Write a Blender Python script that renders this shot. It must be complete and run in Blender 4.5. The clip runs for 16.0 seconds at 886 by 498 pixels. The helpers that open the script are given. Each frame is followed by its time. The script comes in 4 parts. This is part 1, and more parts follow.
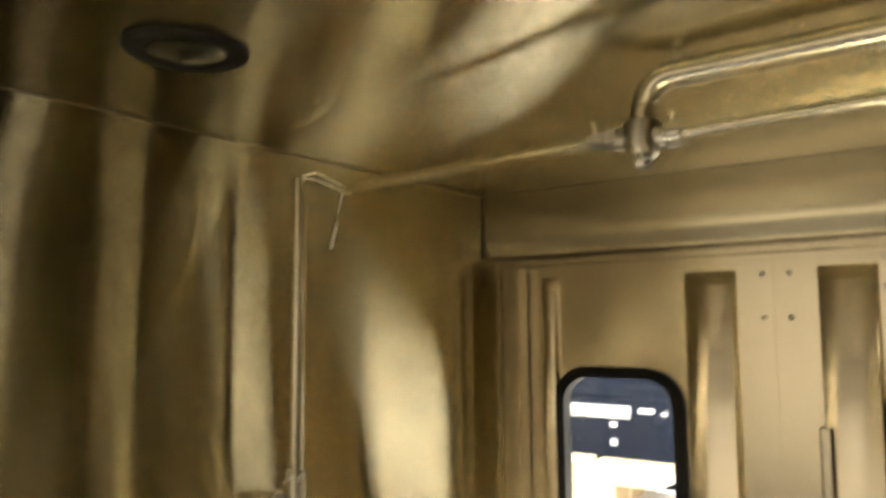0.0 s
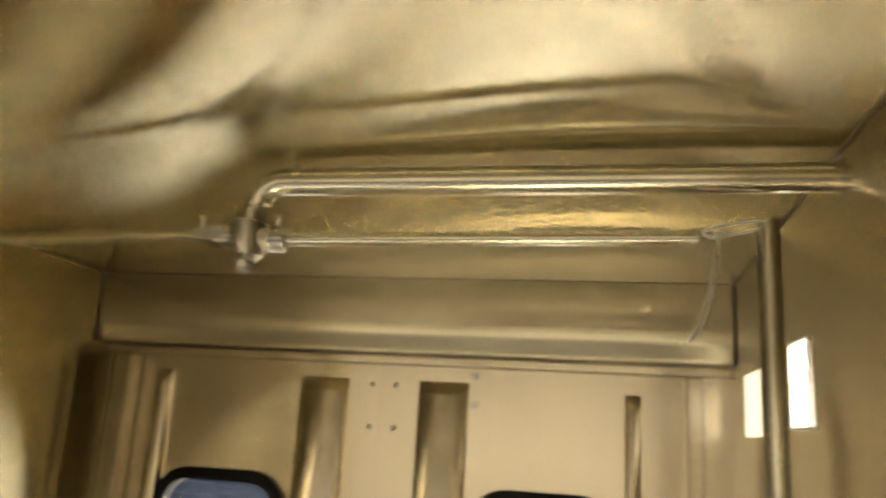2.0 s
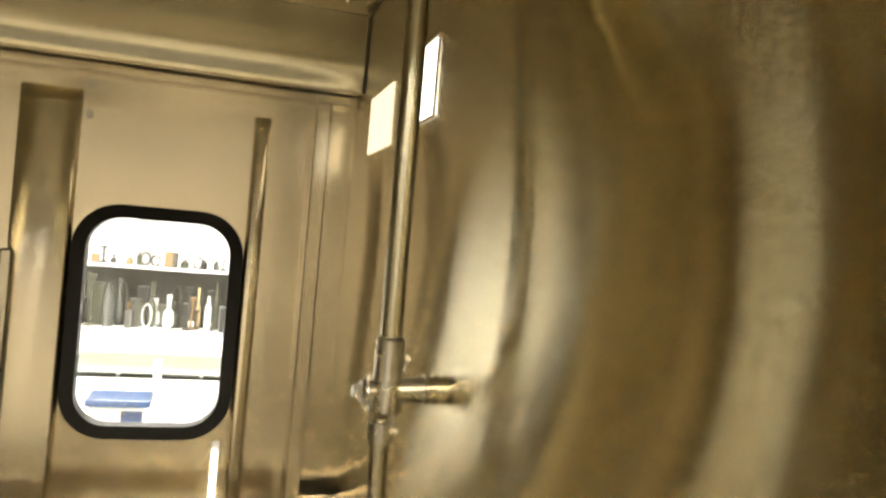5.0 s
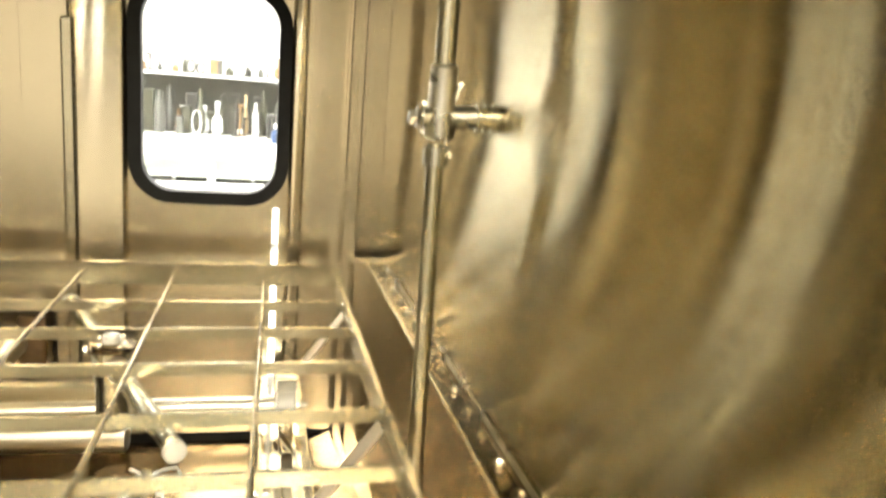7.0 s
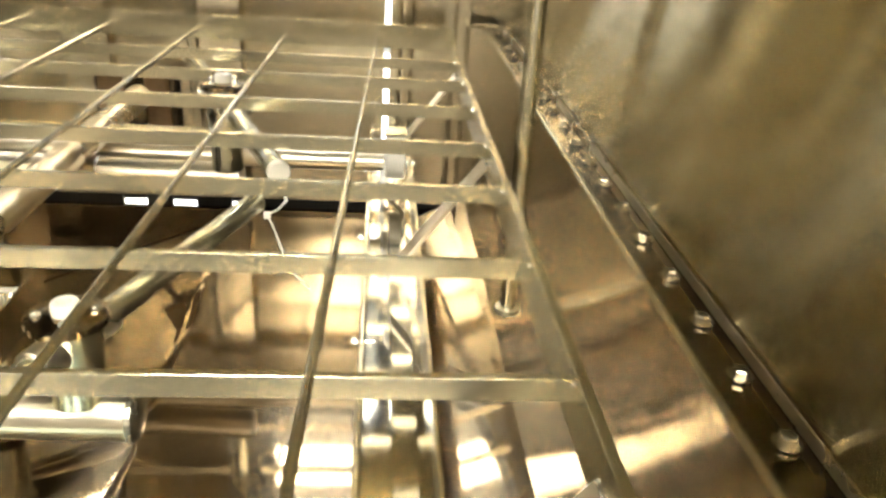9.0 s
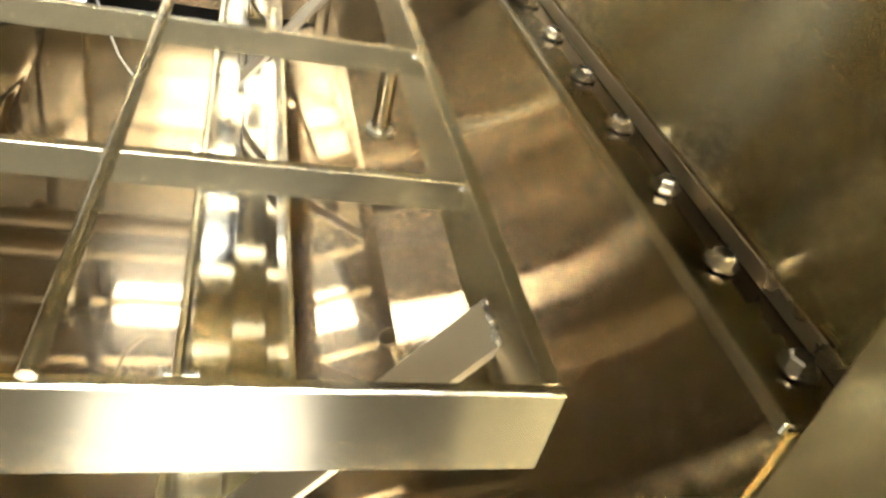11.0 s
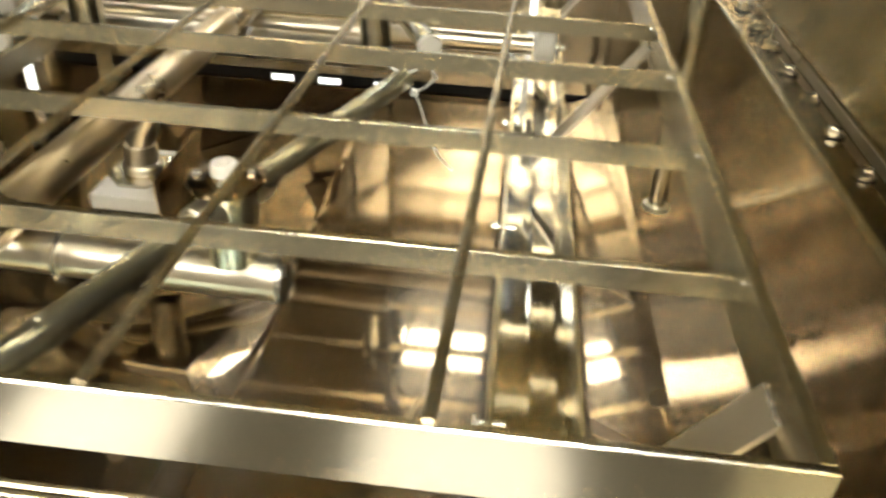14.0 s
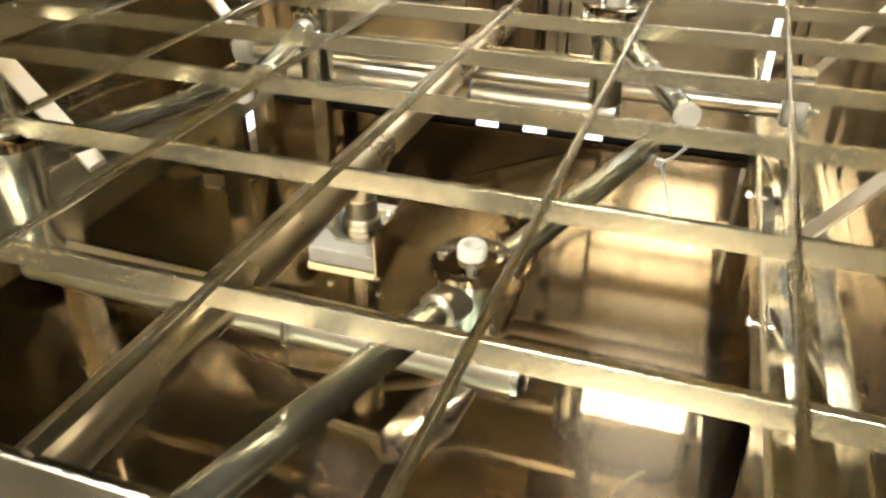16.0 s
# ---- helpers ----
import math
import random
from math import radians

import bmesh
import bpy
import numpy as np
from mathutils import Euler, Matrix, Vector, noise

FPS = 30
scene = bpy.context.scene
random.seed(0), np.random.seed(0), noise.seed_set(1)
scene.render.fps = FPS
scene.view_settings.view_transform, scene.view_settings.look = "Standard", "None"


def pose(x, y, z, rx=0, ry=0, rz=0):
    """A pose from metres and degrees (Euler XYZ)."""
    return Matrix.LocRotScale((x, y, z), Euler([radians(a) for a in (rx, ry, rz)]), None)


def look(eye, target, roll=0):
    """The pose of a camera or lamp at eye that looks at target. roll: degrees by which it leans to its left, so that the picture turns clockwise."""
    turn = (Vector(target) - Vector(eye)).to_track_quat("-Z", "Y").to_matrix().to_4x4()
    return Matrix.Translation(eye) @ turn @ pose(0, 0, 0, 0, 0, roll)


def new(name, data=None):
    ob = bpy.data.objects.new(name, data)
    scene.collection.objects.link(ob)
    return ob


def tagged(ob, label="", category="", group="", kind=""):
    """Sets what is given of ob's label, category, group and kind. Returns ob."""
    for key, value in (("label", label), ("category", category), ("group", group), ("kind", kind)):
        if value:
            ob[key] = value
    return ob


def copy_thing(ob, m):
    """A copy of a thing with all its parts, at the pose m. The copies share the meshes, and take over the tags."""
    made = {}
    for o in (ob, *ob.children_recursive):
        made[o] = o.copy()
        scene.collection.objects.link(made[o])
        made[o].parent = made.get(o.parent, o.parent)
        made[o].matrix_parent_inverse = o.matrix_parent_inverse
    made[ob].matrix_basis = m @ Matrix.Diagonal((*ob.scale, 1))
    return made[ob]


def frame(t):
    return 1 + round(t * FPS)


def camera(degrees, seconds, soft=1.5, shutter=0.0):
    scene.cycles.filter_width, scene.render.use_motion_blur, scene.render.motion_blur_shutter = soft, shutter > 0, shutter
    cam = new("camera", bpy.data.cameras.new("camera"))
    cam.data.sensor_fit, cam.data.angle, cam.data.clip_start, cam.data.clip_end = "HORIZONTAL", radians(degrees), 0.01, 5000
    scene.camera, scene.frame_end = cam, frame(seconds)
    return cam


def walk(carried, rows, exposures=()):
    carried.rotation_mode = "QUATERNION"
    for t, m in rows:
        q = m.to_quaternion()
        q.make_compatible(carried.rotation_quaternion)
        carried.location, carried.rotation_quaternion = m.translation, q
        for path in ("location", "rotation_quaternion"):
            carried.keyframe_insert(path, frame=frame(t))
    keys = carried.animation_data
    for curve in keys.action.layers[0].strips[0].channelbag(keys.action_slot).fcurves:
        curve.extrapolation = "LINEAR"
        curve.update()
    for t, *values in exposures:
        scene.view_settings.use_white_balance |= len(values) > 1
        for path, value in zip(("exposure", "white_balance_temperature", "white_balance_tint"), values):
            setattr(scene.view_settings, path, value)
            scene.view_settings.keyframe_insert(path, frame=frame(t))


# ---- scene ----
cam = camera(59.8, 16.0, soft=2.6, shutter=0.5)

PATH = [
    (0, (-0.048, 0.025, 0.824), (-1.246, 1.614, 1.022), -0.4),
    (0.5, (-0.048, 0.052, 0.846), (-1.086, 1.726, 1.194), 0.7),
    (1, (-0.039, 0.051, 0.847), (-0.942, 1.794, 1.228), 2.5),
    (1.5, (-0.008, 0.061, 0.845), (-0.725, 1.882, 1.26), 2.6),
    (2, (0.037, 0.078, 0.841), (-0.389, 1.978, 1.297), 3.5),
    (2.5, (0.059, 0.079, 0.839), (-0.248, 2.001, 1.298), 3.7),
    (3, (0.078, 0.085, 0.825), (-0.115, 2.036, 1.22), 3.1),
    (3.5, (0.043, 0.048, 0.768), (0.26, 2.011, 1.082), 3.0),
    (4, (0.067, 0.134, 0.755), (0.457, 2.083, 0.97), 5.8),
    (4.2, (0.046, 0.125, 0.725), (0.559, 2.053, 0.872), 6.7),
    (6.3, (-0.026, 0.069, 0.611), (0.527, 1.985, 0.45), 3.7),
    (6.5, (-0.031, 0.056, 0.585), (0.506, 1.966, 0.339), 4.3),
    (7, (-0.024, 0.032, 0.53), (0.468, 1.919, 0.084), 4.8),
    (7.5, (-0.01, 0.006, 0.501), (0.427, 1.88, -0.043), 5.5),
    (8, (0.009, -0.006, 0.477), (0.271, 1.853, -0.214), 4.6),
    (8.5, (0.001, 0.027, 0.447), (0.055, 1.876, -0.312), 1.4),
    (9, (0.022, 0.035, 0.367), (0.204, 1.825, -0.508), 4.2),
    (9.5, (0.028, 0.084, 0.372), (0.191, 1.86, -0.532), 2.6),
    (10, (0.038, 0.108, 0.317), (0.37, 1.845, -0.617), 7.5),
    (10.2, (0.034, 0.13, 0.282), (0.502, 1.787, -0.737), 13.0),
    (12.3, (0.059, 0.123, 0.244), (0.65, 1.627, -0.934), 15.0),
    (12.5, (0.057, 0.123, 0.251), (0.6, 1.639, -0.936), 13.8),
    (13, (0.049, 0.112, 0.276), (0.342, 1.705, -0.897), 7.8),
    (13.5, (0.025, 0.084, 0.307), (0.119, 1.718, -0.842), 5.5),
    (14, (-0.005, 0.052, 0.337), (-0.127, 1.702, -0.787), 3.3),
    (14.5, (-0.031, 0.032, 0.358), (-0.323, 1.681, -0.736), 2.2),
    (15, (-0.06, 0.02, 0.372), (-0.513, 1.628, -0.728), 1.4),
    (15.5, (-0.079, 0.05, 0.384), (-0.602, 1.65, -0.696), 0.2),
    (16, (-0.126, 0.145, 0.337), (-0.658, 1.751, -0.731), 0.1),
]
walk(cam, [(t, look(eye, target, roll)) for t, eye, target, roll in PATH],
     exposures=[(0, 0.43, 6600, 13), (2.5, 0.38, 6600, 13), (4, 0.28, 6900, 12), (5.5, 0.48, 6750, 11), (7, 0.80, 6550, 10), (8, 0.76, 6350, 10), (9, 0.58, 6150, 10), (10, 0.62, 6000, 10), (12.5, 0.56, 6000, 10), (14.5, 0.00, 6050, 10), (16, 0.22, 6050, 11)])

# ---- world and light ----
world = bpy.data.worlds.new("world")
scene.world = world
world.use_nodes = True
world.node_tree.nodes["Background"].inputs[0].default_value = (1.0, 0.9, 0.75, 1)
world.node_tree.nodes["Background"].inputs[1].default_value = 0.005


# ---- materials ----
def nodes_of(name):
    m = bpy.data.materials.new(name)
    m.use_nodes = True
    nt = m.node_tree
    return m, nt, nt.nodes["Principled BSDF"]


def add(nt, kind, **values):
    n = nt.nodes.new(kind)
    for k, v in values.items():
        n.inputs[k.replace("_", " ")].default_value = v
    return n


def steel(name, colour, rough, grain=(1, 1, 60), grain_bump=0.15, wave=0.0, wave_scale=3.0, wave_stretch=(1, 1, 0.35), smear=0.08, streak=0.0, turn=(0, 0, 1), groove=0.0, groove_scale=(60, 60, 9000), lay=0.0):
    """Stainless steel: brushed grain, blotchy polish and sheet waviness, in object coordinates in metres."""
    m, nt, b = nodes_of(name)
    co = nt.nodes.new("ShaderNodeTexCoord")
    mp = add(nt, "ShaderNodeMapping", Scale=grain)
    nt.links.new(co.outputs["Object"], mp.inputs[0])
    fine = add(nt, "ShaderNodeTexNoise", Scale=14.0, Detail=5.0, Roughness=0.65)
    nt.links.new(mp.outputs[0], fine.inputs[0])
    blot = add(nt, "ShaderNodeTexNoise", Scale=5.5, Detail=4.0, Roughness=0.55)
    nt.links.new(co.outputs["Object"], blot.inputs[0])
    mixf = nt.nodes.new("ShaderNodeMath")
    mixf.operation = "MULTIPLY_ADD"
    nt.links.new(fine.outputs[0], mixf.inputs[0])
    mixf.inputs[1].default_value = smear
    ro = add(nt, "ShaderNodeMapRange", To_Min=max(rough - smear, 0.03), To_Max=rough + smear * 0.6)
    ro.inputs["From Min"].default_value, ro.inputs["From Max"].default_value = 0.3, 0.7
    nt.links.new(blot.outputs[0], ro.inputs[0])
    nt.links.new(ro.outputs[0], mixf.inputs[2])
    nt.links.new(mixf.outputs[0], b.inputs["Roughness"])
    ramp = nt.nodes.new("ShaderNodeMix")
    ramp.data_type = "RGBA"
    ramp.inputs[6].default_value = (*[c * 0.82 for c in colour], 1)
    ramp.inputs[7].default_value = (*[min(c * 1.14, 1) for c in colour], 1)
    if grain != (1, 1, 1):
        brushed = nt.nodes.new("ShaderNodeMath")
        brushed.operation = "MULTIPLY_ADD"
        nt.links.new(fine.outputs[0], brushed.inputs[0])
        brushed.inputs[1].default_value = 0.6
        half = nt.nodes.new("ShaderNodeMath")
        half.operation = "MULTIPLY"
        nt.links.new(blot.outputs[0], half.inputs[0])
        half.inputs[1].default_value = 0.4
        nt.links.new(half.outputs[0], brushed.inputs[2])
        nt.links.new(brushed.outputs[0], ramp.inputs[0])
    else:
        nt.links.new(blot.outputs[0], ramp.inputs[0])
    nt.links.new(ramp.outputs[2], b.inputs["Base Color"])
    b.inputs["Metallic"].default_value = 1.0
    bump = add(nt, "ShaderNodeBump", Strength=grain_bump, Distance=0.0003)
    if grain_bump > 0.05:
        nt.links.new(fine.outputs[0], bump.inputs["Height"])
    if wave:
        mw = add(nt, "ShaderNodeMapping", Scale=wave_stretch)
        nt.links.new(co.outputs["Object"], mw.inputs[0])
        big = add(nt, "ShaderNodeTexNoise", Scale=wave_scale, Detail=1.0, Roughness=0.4)
        nt.links.new(mw.outputs[0], big.inputs[0])
        bw = add(nt, "ShaderNodeBump", Strength=1.0, Distance=wave)
        nt.links.new(big.outputs[0], bw.inputs["Height"])
        nt.links.new(bw.outputs[0], bump.inputs["Normal"])
    nt.links.new(bump.outputs[0], b.inputs["Normal"])
    if groove:
        # fine brushing lines: the normal leans across the lines by a random amount from line to line
        mg = add(nt, "ShaderNodeMapping", Scale=groove_scale)
        nt.links.new(co.outputs["Object"], mg.inputs[0])
        line = add(nt, "ShaderNodeTexNoise", Scale=1.0, Detail=2.0, Roughness=0.6)
        nt.links.new(mg.outputs[0], line.inputs[0])
        lean = nt.nodes.new("ShaderNodeMath")
        lean.operation = "MULTIPLY_ADD"
        nt.links.new(line.outputs[0], lean.inputs[0])
        lean.inputs[1].default_value, lean.inputs[2].default_value = groove, lay - groove / 2
        push = nt.nodes.new("ShaderNodeVectorMath")
        push.operation = "SCALE"
        push.inputs[0].default_value = turn
        nt.links.new(lean.outputs[0], push.inputs["Scale"])
        total = nt.nodes.new("ShaderNodeVectorMath")
        nt.links.new(bump.outputs[0], total.inputs[0])
        nt.links.new(push.outputs[0], total.inputs[1])
        unit = nt.nodes.new("ShaderNodeVectorMath")
        unit.operation = "NORMALIZE"
        nt.links.new(total.outputs[0], unit.inputs[0])
        nt.links.new(unit.outputs[0], b.inputs["Normal"])
    if streak:
        along = add(nt, "ShaderNodeCombineXYZ", X=turn[0], Y=turn[1], Z=turn[2])
        nt.links.new(along.outputs[0], b.inputs["Tangent"])
        b.inputs["Anisotropic"].default_value = streak
    return m


def plain(name, colour, rough=0.5, vary=0.12, scale=30.0, metal=0.0, bump=0.1):
    m, nt, b = nodes_of(name)
    co = nt.nodes.new("ShaderNodeTexCoord")
    n = add(nt, "ShaderNodeTexNoise", Scale=scale, Detail=4.0)
    nt.links.new(co.outputs["Object"], n.inputs[0])
    mix = nt.nodes.new("ShaderNodeMix")
    mix.data_type = "RGBA"
    mix.inputs[6].default_value = (*[c * (1 - vary) for c in colour], 1)
    mix.inputs[7].default_value = (*[min(c * (1 + vary), 1) for c in colour], 1)
    nt.links.new(n.outputs[0], mix.inputs[0])
    nt.links.new(mix.outputs[2], b.inputs["Base Color"])
    b.inputs["Roughness"].default_value = rough
    b.inputs["Metallic"].default_value = metal
    bp = add(nt, "ShaderNodeBump", Strength=bump, Distance=0.001)
    nt.links.new(n.outputs[0], bp.inputs["Height"])
    nt.links.new(bp.outputs[0], b.inputs["Normal"])
    return m


def glow(name, colour, strength):
    m, nt, b = nodes_of(name)
    b.inputs["Base Color"].default_value = (*colour, 1)
    b.inputs["Emission Color"].default_value = (*colour, 1)
    b.inputs["Emission Strength"].default_value = strength
    return m


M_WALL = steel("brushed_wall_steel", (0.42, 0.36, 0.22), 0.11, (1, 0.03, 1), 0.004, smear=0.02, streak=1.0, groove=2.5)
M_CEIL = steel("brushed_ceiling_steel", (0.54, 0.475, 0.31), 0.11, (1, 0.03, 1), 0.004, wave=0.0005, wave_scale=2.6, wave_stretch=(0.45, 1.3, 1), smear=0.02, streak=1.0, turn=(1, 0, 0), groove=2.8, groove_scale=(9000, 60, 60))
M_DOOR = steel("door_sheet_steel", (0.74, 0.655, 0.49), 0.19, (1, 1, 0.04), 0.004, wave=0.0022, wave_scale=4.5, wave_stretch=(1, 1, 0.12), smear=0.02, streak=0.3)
M_JAMB = steel("jamb_sheet_steel", (0.92, 0.79, 0.50), 0.24, (1, 1, 0.04), 0.004, wave=0.0022, wave_scale=4.5, wave_stretch=(1, 1, 0.12), smear=0.03, streak=0.6)
M_LINTEL = steel("lintel_sheet_steel", (0.64, 0.575, 0.41), 0.17, (0.03, 1, 1), 0.004, wave=0.005, wave_scale=6.0, wave_stretch=(0.1, 1, 1), smear=0.04, streak=0.8, turn=(1, 0, 0))
M_SEAM = plain("dark_seam_sealant", (0.05, 0.04, 0.025), 0.6, 0.3)
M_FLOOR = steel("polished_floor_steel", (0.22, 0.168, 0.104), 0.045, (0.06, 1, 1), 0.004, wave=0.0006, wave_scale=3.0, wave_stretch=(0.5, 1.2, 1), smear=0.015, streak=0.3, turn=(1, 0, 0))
_nt = M_FLOOR.node_tree
_b = _nt.nodes["Principled BSDF"]
_hazy = _nt.nodes.new("ShaderNodeBsdfPrincipled")
_hazy.inputs["Metallic"].default_value = 1.0
_hazy.inputs["Roughness"].default_value = 0.22
_hazy.inputs["Anisotropic"].default_value = 0.6
for _src in ("Base Color", "Normal"):
    _nt.links.new(_b.inputs[_src].links[0].from_socket, _hazy.inputs[_src])
_turn = add(_nt, "ShaderNodeCombineXYZ", X=0.0, Y=1.0, Z=0.0)
_nt.links.new(_turn.outputs[0], _hazy.inputs["Tangent"])
_two = _nt.nodes.new("ShaderNodeMixShader")
_two.inputs[0].default_value = 0.24
_nt.links.new(_b.outputs[0], _two.inputs[1])
_nt.links.new(_hazy.outputs[0], _two.inputs[2])
_nt.links.new(_two.outputs[0], _nt.nodes["Material Output"].inputs[0])
M_TRACK = steel("track_steel", (0.52, 0.48, 0.40), 0.08, (1, 1, 1), 0.0, smear=0.03)
M_TUBES = steel("manifold_steel", (0.64, 0.56, 0.42), 0.30, (1, 1, 1), 0.0, smear=0.04)
M_MAIN = steel("main_tube_steel", (0.48, 0.40, 0.28), 0.27, (1, 1, 1), 0.0, smear=0.04)
M_ARM = steel("spray_arm_steel", (0.54, 0.52, 0.42), 0.25, (1, 1, 1), 0.0, smear=0.03)
# base colour set dark in place of the dim reflections on the flange
M_FLANGE = steel("darkened_steel", (0.24, 0.195, 0.125), 0.10, (1, 1, 1), 0.0, smear=0.03)
M_RAIL = steel("brushed_rail_steel", (0.54, 0.465, 0.335), 0.16, (0.2, 1, 1), 0.0, smear=0.02)
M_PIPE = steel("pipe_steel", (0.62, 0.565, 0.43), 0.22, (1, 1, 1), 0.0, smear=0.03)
M_BAR = steel("rack_bar_steel", (0.55, 0.49, 0.35), 0.24, (1, 1, 1), 0.0, smear=0.02)
M_BRACE = steel("brace_bar_steel", (0.62, 0.54, 0.41), 0.42, (1, 1, 1), 0.0, smear=0.03)
M_ROD = steel("rack_rod_steel", (0.56, 0.51, 0.42), 0.16, (1, 1, 1), 0.0, smear=0.02)
M_TEAL = steel("dark_teal_steel", (0.16, 0.19, 0.16), 0.12, (1, 1, 1), 0.0, smear=0.03)
# lay leans the normals so the window's reflection falls on this wall
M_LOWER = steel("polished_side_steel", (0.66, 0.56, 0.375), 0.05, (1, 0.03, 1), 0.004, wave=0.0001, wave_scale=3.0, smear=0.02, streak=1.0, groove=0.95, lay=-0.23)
# darker copy of the side steel: the left wall's shade is in its colour
M_SHADE = steel("shaded_side_steel", (0.30, 0.25, 0.155), 0.12, (1, 0.03, 1), 0.004, smear=0.03, streak=1.0, groove=1.5)
M_CAST = steel("cast_fitting_steel", (0.54, 0.50, 0.41), 0.26, (1, 1, 1), 0.25, smear=0.08)
M_HEX = steel("dull_bolt_steel", (0.40, 0.36, 0.28), 0.22, (1, 1, 1), 0.0, smear=0.04)
M_BOLT = steel("bolt_steel", (0.60, 0.57, 0.50), 0.24, (1, 1, 1), 0.0, smear=0.04)
M_RUBBER = plain("black_rubber", (0.014, 0.013, 0.011), 0.55, 0.3)
M_RUBBER.node_tree.nodes["Principled BSDF"].inputs["Specular IOR Level"].default_value = 0.15
M_NYLON = plain("white_nylon", (0.56, 0.51, 0.41), 0.4, 0.06)
M_TIE = plain("cable_tie_nylon", (0.80, 0.78, 0.70), 0.35, 0.05)
M_TWINE = plain("tan_twine", (0.38, 0.29, 0.14), 0.7, 0.2)
M_DARK = plain("near_black_sheet", (0.02, 0.02, 0.02), 0.6, 0.3)
M_LABEL = plain("cream_plate", (0.80, 0.72, 0.52), 0.5, 0.05)
M_PAINT = plain("white_paint", (0.80, 0.79, 0.76), 0.6, 0.05, 4.0)
M_GREYP = plain("grey_paint", (0.42, 0.43, 0.43), 0.5, 0.08, 5.0)
M_GREYG = plain("grey_green_paint", (0.42, 0.46, 0.41), 0.5, 0.06, 5.0)
M_LAB = plain("lab_floor_vinyl", (0.060, 0.055, 0.046), 0.06, 0.12, 3.0, bump=0.02)
M_LAB.node_tree.nodes["Principled BSDF"].inputs["Specular IOR Level"].default_value = 0.85
M_NAVY = plain("navy_panel", (0.004, 0.008, 0.018), 0.5, 0.2, 8.0)
M_NAVY.node_tree.nodes["Principled BSDF"].inputs["Specular IOR Level"].default_value = 0.2
M_BOX = plain("brown_cardboard", (0.58, 0.46, 0.29), 0.8, 0.15, 12.0)
M_RUST = plain("rusty_board", (0.19, 0.11, 0.045), 0.5, 0.45, 45.0)
M_OLIVE = plain("dark_olive_plastic", (0.035, 0.036, 0.022), 0.4, 0.2)
M_BLUE = plain("blue_plastic", (0.012, 0.035, 0.10), 0.4, 0.1)
M_BLACK = plain("black_equipment", (0.015, 0.015, 0.014), 0.4, 0.3)
M_BACK = plain("dark_back_panel", (0.045, 0.046, 0.040), 0.6, 0.35, 9.0)
M_TAN = plain("tan_plastic", (0.32, 0.24, 0.13), 0.5, 0.2)
M_LAMP = glow("fluorescent_panel", (1.0, 0.97, 0.86), 56.0)
M_SOFT = glow("rear_fluorescent_panel", (1.0, 0.97, 0.86), 33.0)
M_TUBE = glow("bright_fluorescent_panel", (1.0, 0.98, 0.92), 112.0)
# dark tone for unseen walls, chosen to deepen the steel's reflections
M_SIDE = plain("unseen_dark_wall", (0.14, 0.12, 0.09), 0.6, 0.06, 3.0)
M_CEILING = plain("grey_ceiling_board", (0.34, 0.33, 0.30), 0.7, 0.06, 6.0)
# lighter tone for the unseen near wall that the door reflects
M_NEAR = plain("unseen_beige_wall", (0.62, 0.56, 0.46), 0.6, 0.06, 3.0)
# glow added to a cream plate to make it bright; no lamp behind it
M_DIM = glow("glowing_cream_plate", (1.0, 0.90, 0.66), 0.9)
M_PORT = glow("lit_light_port", (1.0, 0.96, 0.86), 3.0)

M_GLASS, _nt, _b = nodes_of("window_glass")
_b.inputs["Transmission Weight"].default_value = 1.0
_b.inputs["Roughness"].default_value = 0.0
_b.inputs["IOR"].default_value = 1.45
_b.inputs["Base Color"].default_value = (0.96, 0.98, 0.97, 1)
M_LENS, _nt, _b = nodes_of("lamp_lens_glass")
_b.inputs["Base Color"].default_value = (0.012, 0.014, 0.012, 1)
_b.inputs["Roughness"].default_value = 0.06
_b.inputs["Coat Weight"].default_value = 0.2


# ---- mesh helpers ----
def mesh_of(bm, name, material, sharp=35):
    me = bpy.data.meshes.new(name)
    bmesh.ops.recalc_face_normals(bm, faces=bm.faces)
    bm.to_mesh(me)
    bm.free()
    me.materials.append(material)
    me.shade_smooth()
    me.set_sharp_from_angle(angle=radians(sharp))
    return me


def thing(name, bm, material, label, category, group="", kind="", at=(0, 0, 0), sharp=35):
    ob = new(name, mesh_of(bm, name, material, sharp))
    ob.location = at
    return tagged(ob, label, category, group, kind)


def empty(name, label, category, at=(0, 0, 0), group="", kind=""):
    ob = new(name)
    ob.empty_display_size = 0.05
    ob.location = at
    return tagged(ob, label, category, group, kind)


def part(name, bm, material, parent, label="", sharp=35):
    """One mesh under a thing or a part, its vertices given in the thing's own coordinates."""
    ob = new(name, mesh_of(bm, name, material, sharp))
    ob.parent = parent
    if label:
        ob["label"] = label
    return ob


def B():
    return bmesh.new()


def box(bm, x0, x1, y0, y1, z0, z1, bevel=0.0):
    r = bmesh.ops.create_cube(bm, size=1, matrix=Matrix.LocRotScale(((x0 + x1) / 2, (y0 + y1) / 2, (z0 + z1) / 2), None, (x1 - x0, y1 - y0, z1 - z0)))
    if bevel:
        es = list({e for v in r["verts"] for e in v.link_edges})
        bmesh.ops.bevel(bm, geom=es, offset=bevel, segments=1, affect="EDGES", profile=0.6)
    return bm


